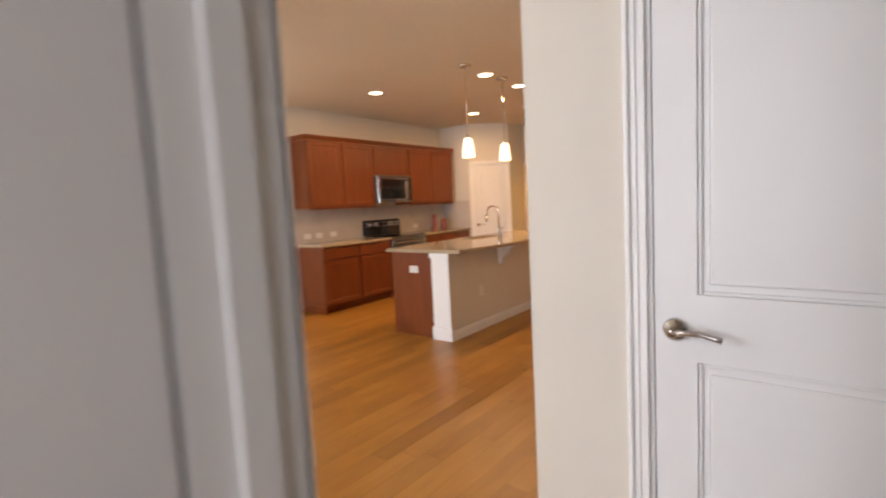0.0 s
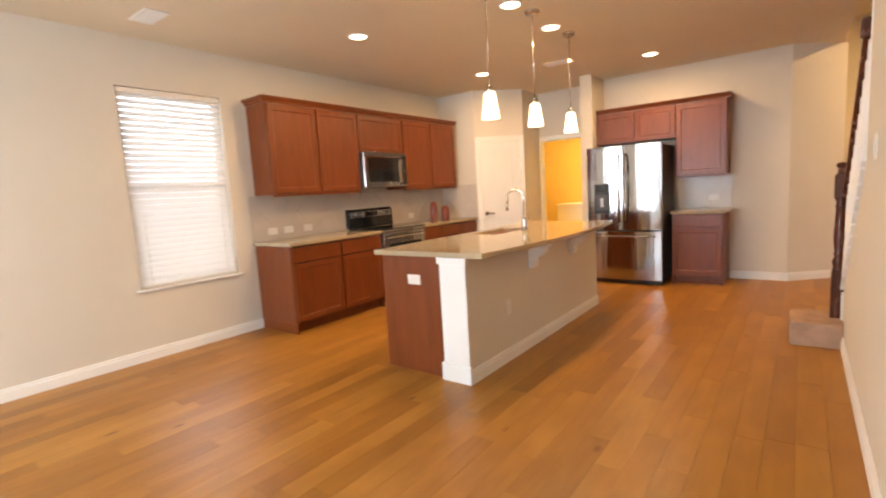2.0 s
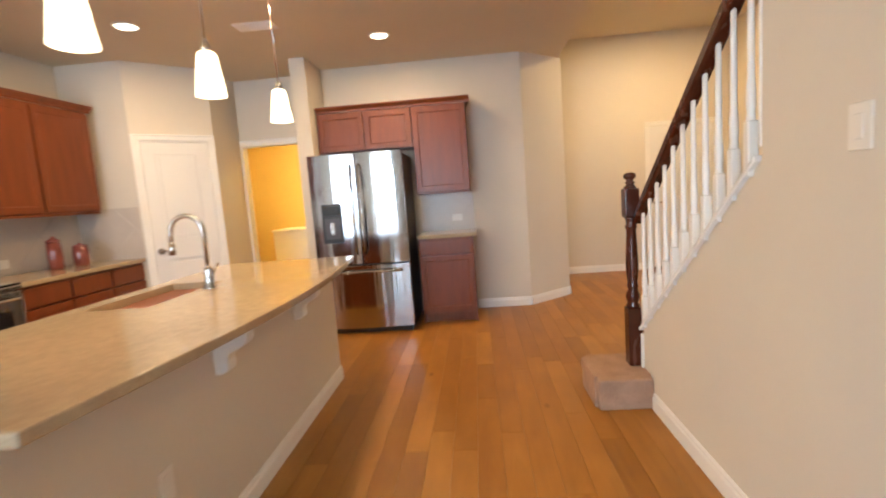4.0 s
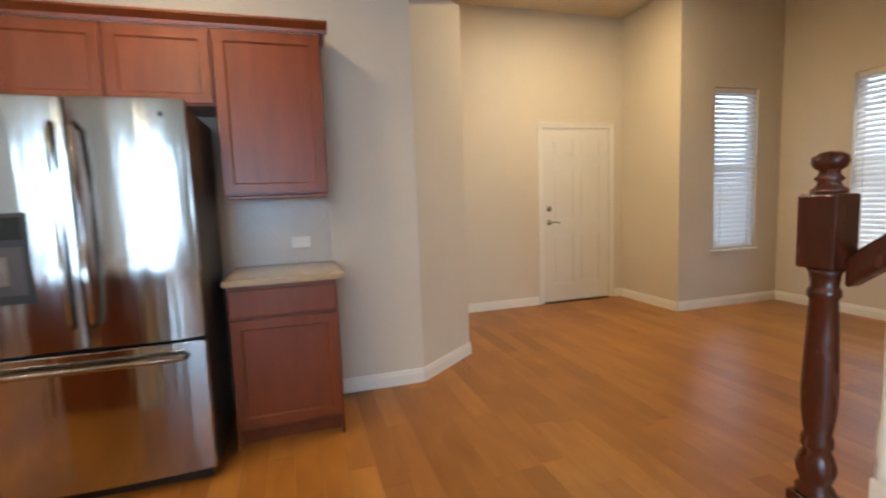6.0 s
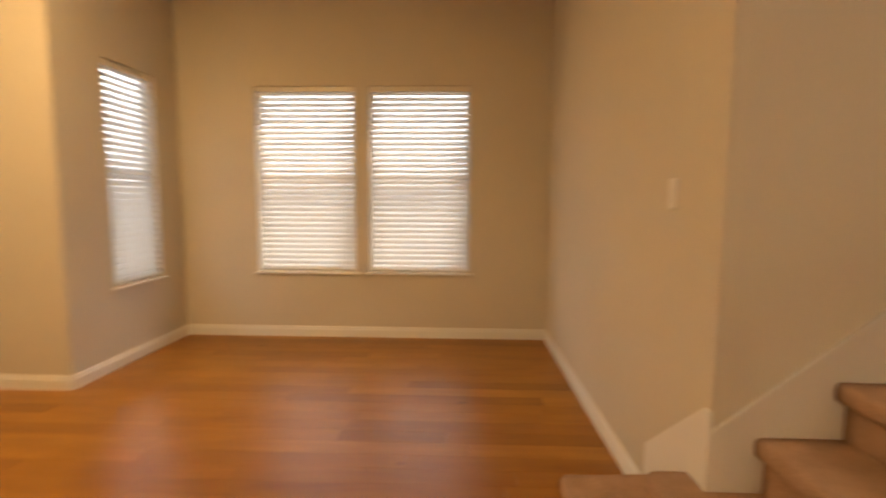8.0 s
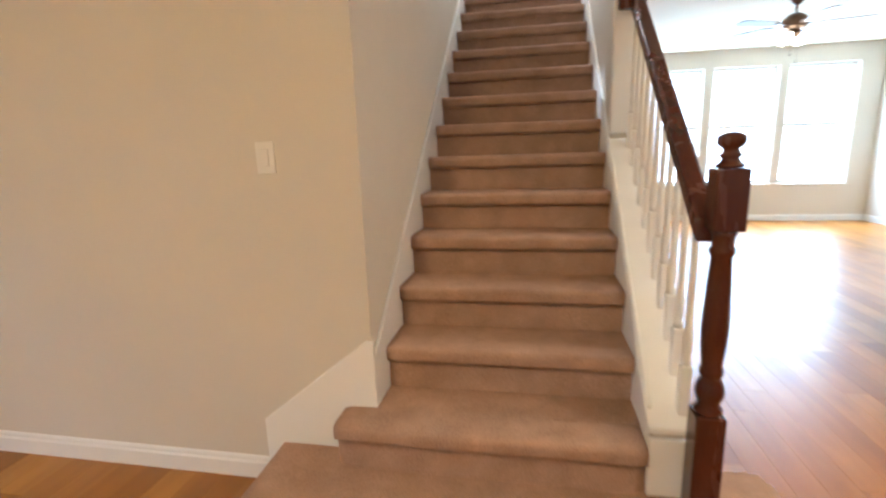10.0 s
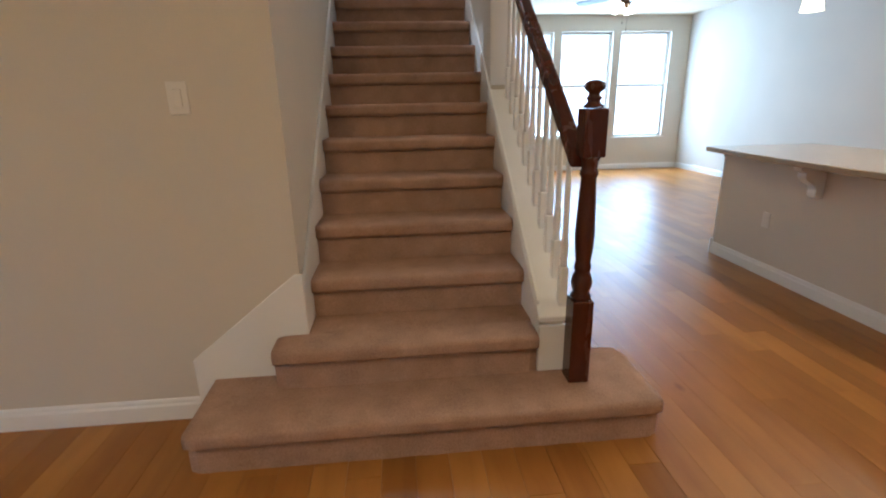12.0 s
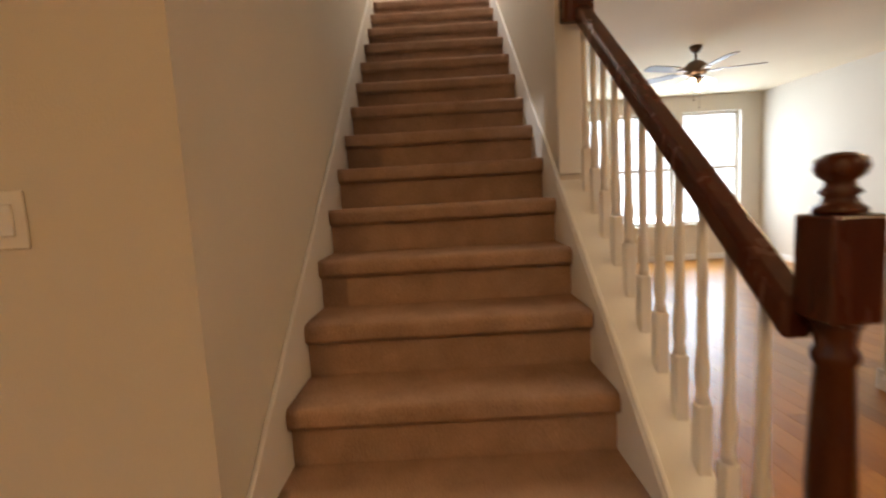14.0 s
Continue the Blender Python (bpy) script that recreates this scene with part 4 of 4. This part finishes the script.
# ---- lamps and fittings ----
def pendant(x, y):
    p = thing("pendant_lamp", "lit white glass cone pendant lamp hanging on a thin rod", "pendant lamp", pose(x, y, 0), "pendants over the island")
    part("canopy", lathe([(0.0, CEIL - 0.028), (0.045, CEIL - 0.028), (0.062, CEIL - 0.012), (0.064, CEIL - 0.001), (0.0, CEIL - 0.001)], 24), M_NICKEL, p)
    part("rod", tube([(0, 0, 2.07), (0, 0, CEIL - 0.028)], 0.0045, 8), M_NICKEL, p)
    part("socket", lathe([(0.0, 2.075), (0.012, 2.075), (0.02, 2.05), (0.022, 2.02), (0.0, 2.02)], 16), M_NICKEL, p)
    part("shade", lathe([(0.0, 2.022), (0.036, 2.022), (0.042, 2.01), (0.066, 1.835), (0.064, 1.835), (0.04, 2.0), (0.0, 2.012)], 28), M_SHADE, p, "glowing frosted glass shade")
    return p


for y in (0.53, 1.275, 2.065):
    pendant(-0.077, y)

for x, y, z in RECESSED:
    r = thing("recessed_light", "lit round recessed ceiling light with a white rim", "ceiling light", pose(x, y, z), "recessed lights")
    part("rim", lathe([(0.075, -0.001), (0.095, -0.001), (0.094, -0.006), (0.078, -0.009), (0.075, -0.004)], 28), M_TRIM, r)
    part("lens", lathe([(0.0, -0.0045), (0.074, -0.0045), (0.074, -0.001), (0.0, -0.001)], 24), M_BULB, r)


def ceiling_vent(x, y, z, turn=0):
    v = thing("ceiling_vent", "white louvred air vent in the ceiling", "vent", pose(x, y, z, 0, 0, turn))
    fb = bmesh.new()
    for b in ((-0.16, 0.16, -0.085, -0.065), (-0.16, 0.16, 0.065, 0.085), (-0.16, -0.14, -0.065, 0.065), (0.14, 0.16, -0.065, 0.065)):
        addbox(fb, *b, -0.01, -0.001, 0.002)
    part("frame", fb, M_TRIM, v)
    for i in range(6):
        yy = -0.055 + 0.021 * i
        part("louvre", prism([(yy, -0.002), (yy + 0.003, -0.002), (yy + 0.015, -0.010), (yy + 0.012, -0.010)], "x", -0.139, 0.139), M_TRIM, v)


ceiling_vent(-2.22, -0.83, CEIL, 0)
ceiling_vent(-0.6, 3.04, CEIL, 0)

FAN = pose(-0.17, -2.48, 0)
fan = thing("ceiling_fan", "dark bronze ceiling fan with walnut blades and lit glass shades", "ceiling fan", FAN)
part("canopy", lathe([(0.0, CEIL - 0.07), (0.03, CEIL - 0.07), (0.06, CEIL - 0.03), (0.065, CEIL - 0.001), (0.0, CEIL - 0.001)], 24), M_BRONZE, fan)
part("downrod", tube([(0, 0, 2.60), (0, 0, CEIL - 0.06)], 0.013), M_BRONZE, fan)
part("motor", lathe([(0.0, 2.46), (0.07, 2.46), (0.11, 2.48), (0.125, 2.52), (0.115, 2.57), (0.07, 2.61), (0.03, 2.63), (0.0, 2.63)], 28), M_BRONZE, fan)
part("light_hub", lathe([(0.0, 2.38), (0.04, 2.38), (0.06, 2.41), (0.06, 2.455), (0.0, 2.455)], 20), M_BRONZE, fan)
for i in range(5):
    a = i * 72 + 20
    bl = part("blade", prism([(0.2, -0.055), (0.30, -0.065), (0.62, -0.07), (0.66, -0.05), (0.67, 0), (0.66, 0.05), (0.62, 0.07), (0.30, 0.065), (0.2, 0.055)], "z", 2.515, 2.523, 0.002, 1), M_FANWOOD, fan, "walnut fan blade")
    bl.matrix_basis = pose(0, 0, 0, 0, 0, a) @ pose(0, 0, 2.519, 10) @ pose(0, 0, -2.519)
    ir = part("blade_iron", prism([(0.10, -0.02), (0.24, -0.035), (0.24, 0.035), (0.10, 0.02)], "z", 2.504, 2.512), M_BRONZE, fan)
    ir.matrix_basis = pose(0, 0, 0, 0, 0, a)
for i in range(4):
    a = radians(i * 90 + 45)
    x, y = 0.095 * math.cos(a), 0.095 * math.sin(a)
    part("lamp_arm", tube([(0.4 * x, 0.4 * y, 2.43), (0.8 * x, 0.8 * y, 2.445), (x, y, 2.425)], 0.008, 8), M_BRONZE, fan)
    sh = part("glass_shade", lathe([(0.0, 0.0), (0.022, 0.0), (0.03, -0.02), (0.05, -0.06), (0.056, -0.09), (0.0, -0.085)], 20), M_BULB, fan, "glowing glass shade")
    sh.matrix_basis = pose(x, y, 2.42, 0, 0, i * 90 + 45) @ pose(0, 0, 0, 0, -38, 0)
for x, z in ((0.03, 2.20), (-0.03, 2.12)):
    part("pull_chain", tube([(x, 0.02, z + 0.03), (x, 0.02, 2.385)], 0.0015, 6), M_BRONZE, fan)
    part("pull", lathe([(0.0, 0), (0.006, 0.002), (0.008, 0.012), (0.003, 0.03), (0.0, 0.03)], 12, (x, 0.02, z)), M_BRONZE, fan)

# low white cabinet inside the utility room
lc = thing("utility_cabinet", "low white cabinet inside the utility room", "cabinet", pose(-2.0, 6.1, 0))
part("body", box(0, 1.3, 0, 0.6, 0.0, 0.93, 0.01, 2), M_DOOR, lc)
part("top", box(-0.01, 1.31, -0.02, 0.61, 0.931, 0.96, 0.006, 2), M_DOOR, lc)


# ---- floor planks ----
def plank_floor():
    rooms = [(-2.80, 2.05, -5.36, 4.62), (2.05, 6.085, 1.87, 6.26), (2.05, 5.2, -6.0, -2.2), (-2.75, -0.5, 4.62, 6.8), (-0.5, 2.05, 4.62, 5.1)]
    rng = random.Random(7)
    pw = 0.127
    lengths = [0.6, 0.85, 1.1, 1.35, 1.7]
    meshes = {}
    rest_v, rest_f = [], []

    def corners(w, l):
        b = 0.0008
        lo = [(0.0003, 0.0003), (w - 0.0003, 0.0003), (w - 0.0003, l - 0.0003), (0.0003, l - 0.0003)]
        hi = [(b, b), (w - b, b), (w - b, l - b), (b, l - b)]
        return [(x, y, -0.012) for x, y in lo] + [(x, y, -0.0012) for x, y in lo] + [(x, y, 0.0) for x, y in hi]
    faces = [(0, 1, 5, 4), (1, 2, 6, 5), (2, 3, 7, 6), (3, 0, 4, 7), (4, 5, 9, 8), (5, 6, 10, 9), (6, 7, 11, 10), (7, 4, 8, 11), (8, 9, 10, 11)]
    made = 0
    fl = bpy.data.objects["floor"]
    for x0, x1, y0, y1 in rooms:
        x = x0
        while x < x1 - 0.01:
            w = min(pw, x1 - x)
            y = y0 - rng.random() * 0.9
            while y < y1:
                l = rng.choice(lengths)
                a, b = max(y, y0), min(y + l, y1)
                y += l
                if b - a < 0.05:
                    continue
                near = (0.05 < x < 2.0 and -3.2 < a < 4.5) or (1.95 <= x < 4.0 and 2.4 < a < 4.6)
                cs = corners(w, b - a)
                if near and made < 300:
                    key = (round(w, 4), round(b - a, 4))
                    if key not in meshes:
                        me = bpy.data.meshes.new("plank")
                        me.from_pydata(cs, [], faces)
                        me.materials.append(M_PLANK)
                        meshes[key] = me
                    p = new("plank", meshes[key])
                    p.location = (x, a, 0)
                    p.parent = fl
                    made += 1
                else:
                    n = len(rest_v)
                    rest_v.extend((cx + x, cy + a, cz) for cx, cy, cz in cs)
                    rest_f.extend(tuple(i + n for i in f) for f in faces)
            x += pw
    me = bpy.data.meshes.new("planks")
    me.from_pydata(rest_v, [], rest_f)
    me.materials.append(M_PLANKS)
    ob = new("planks", me)
    ob.parent = fl
    tagged(ob, "honey oak floor planks", kind="stuff")


plank_floor()
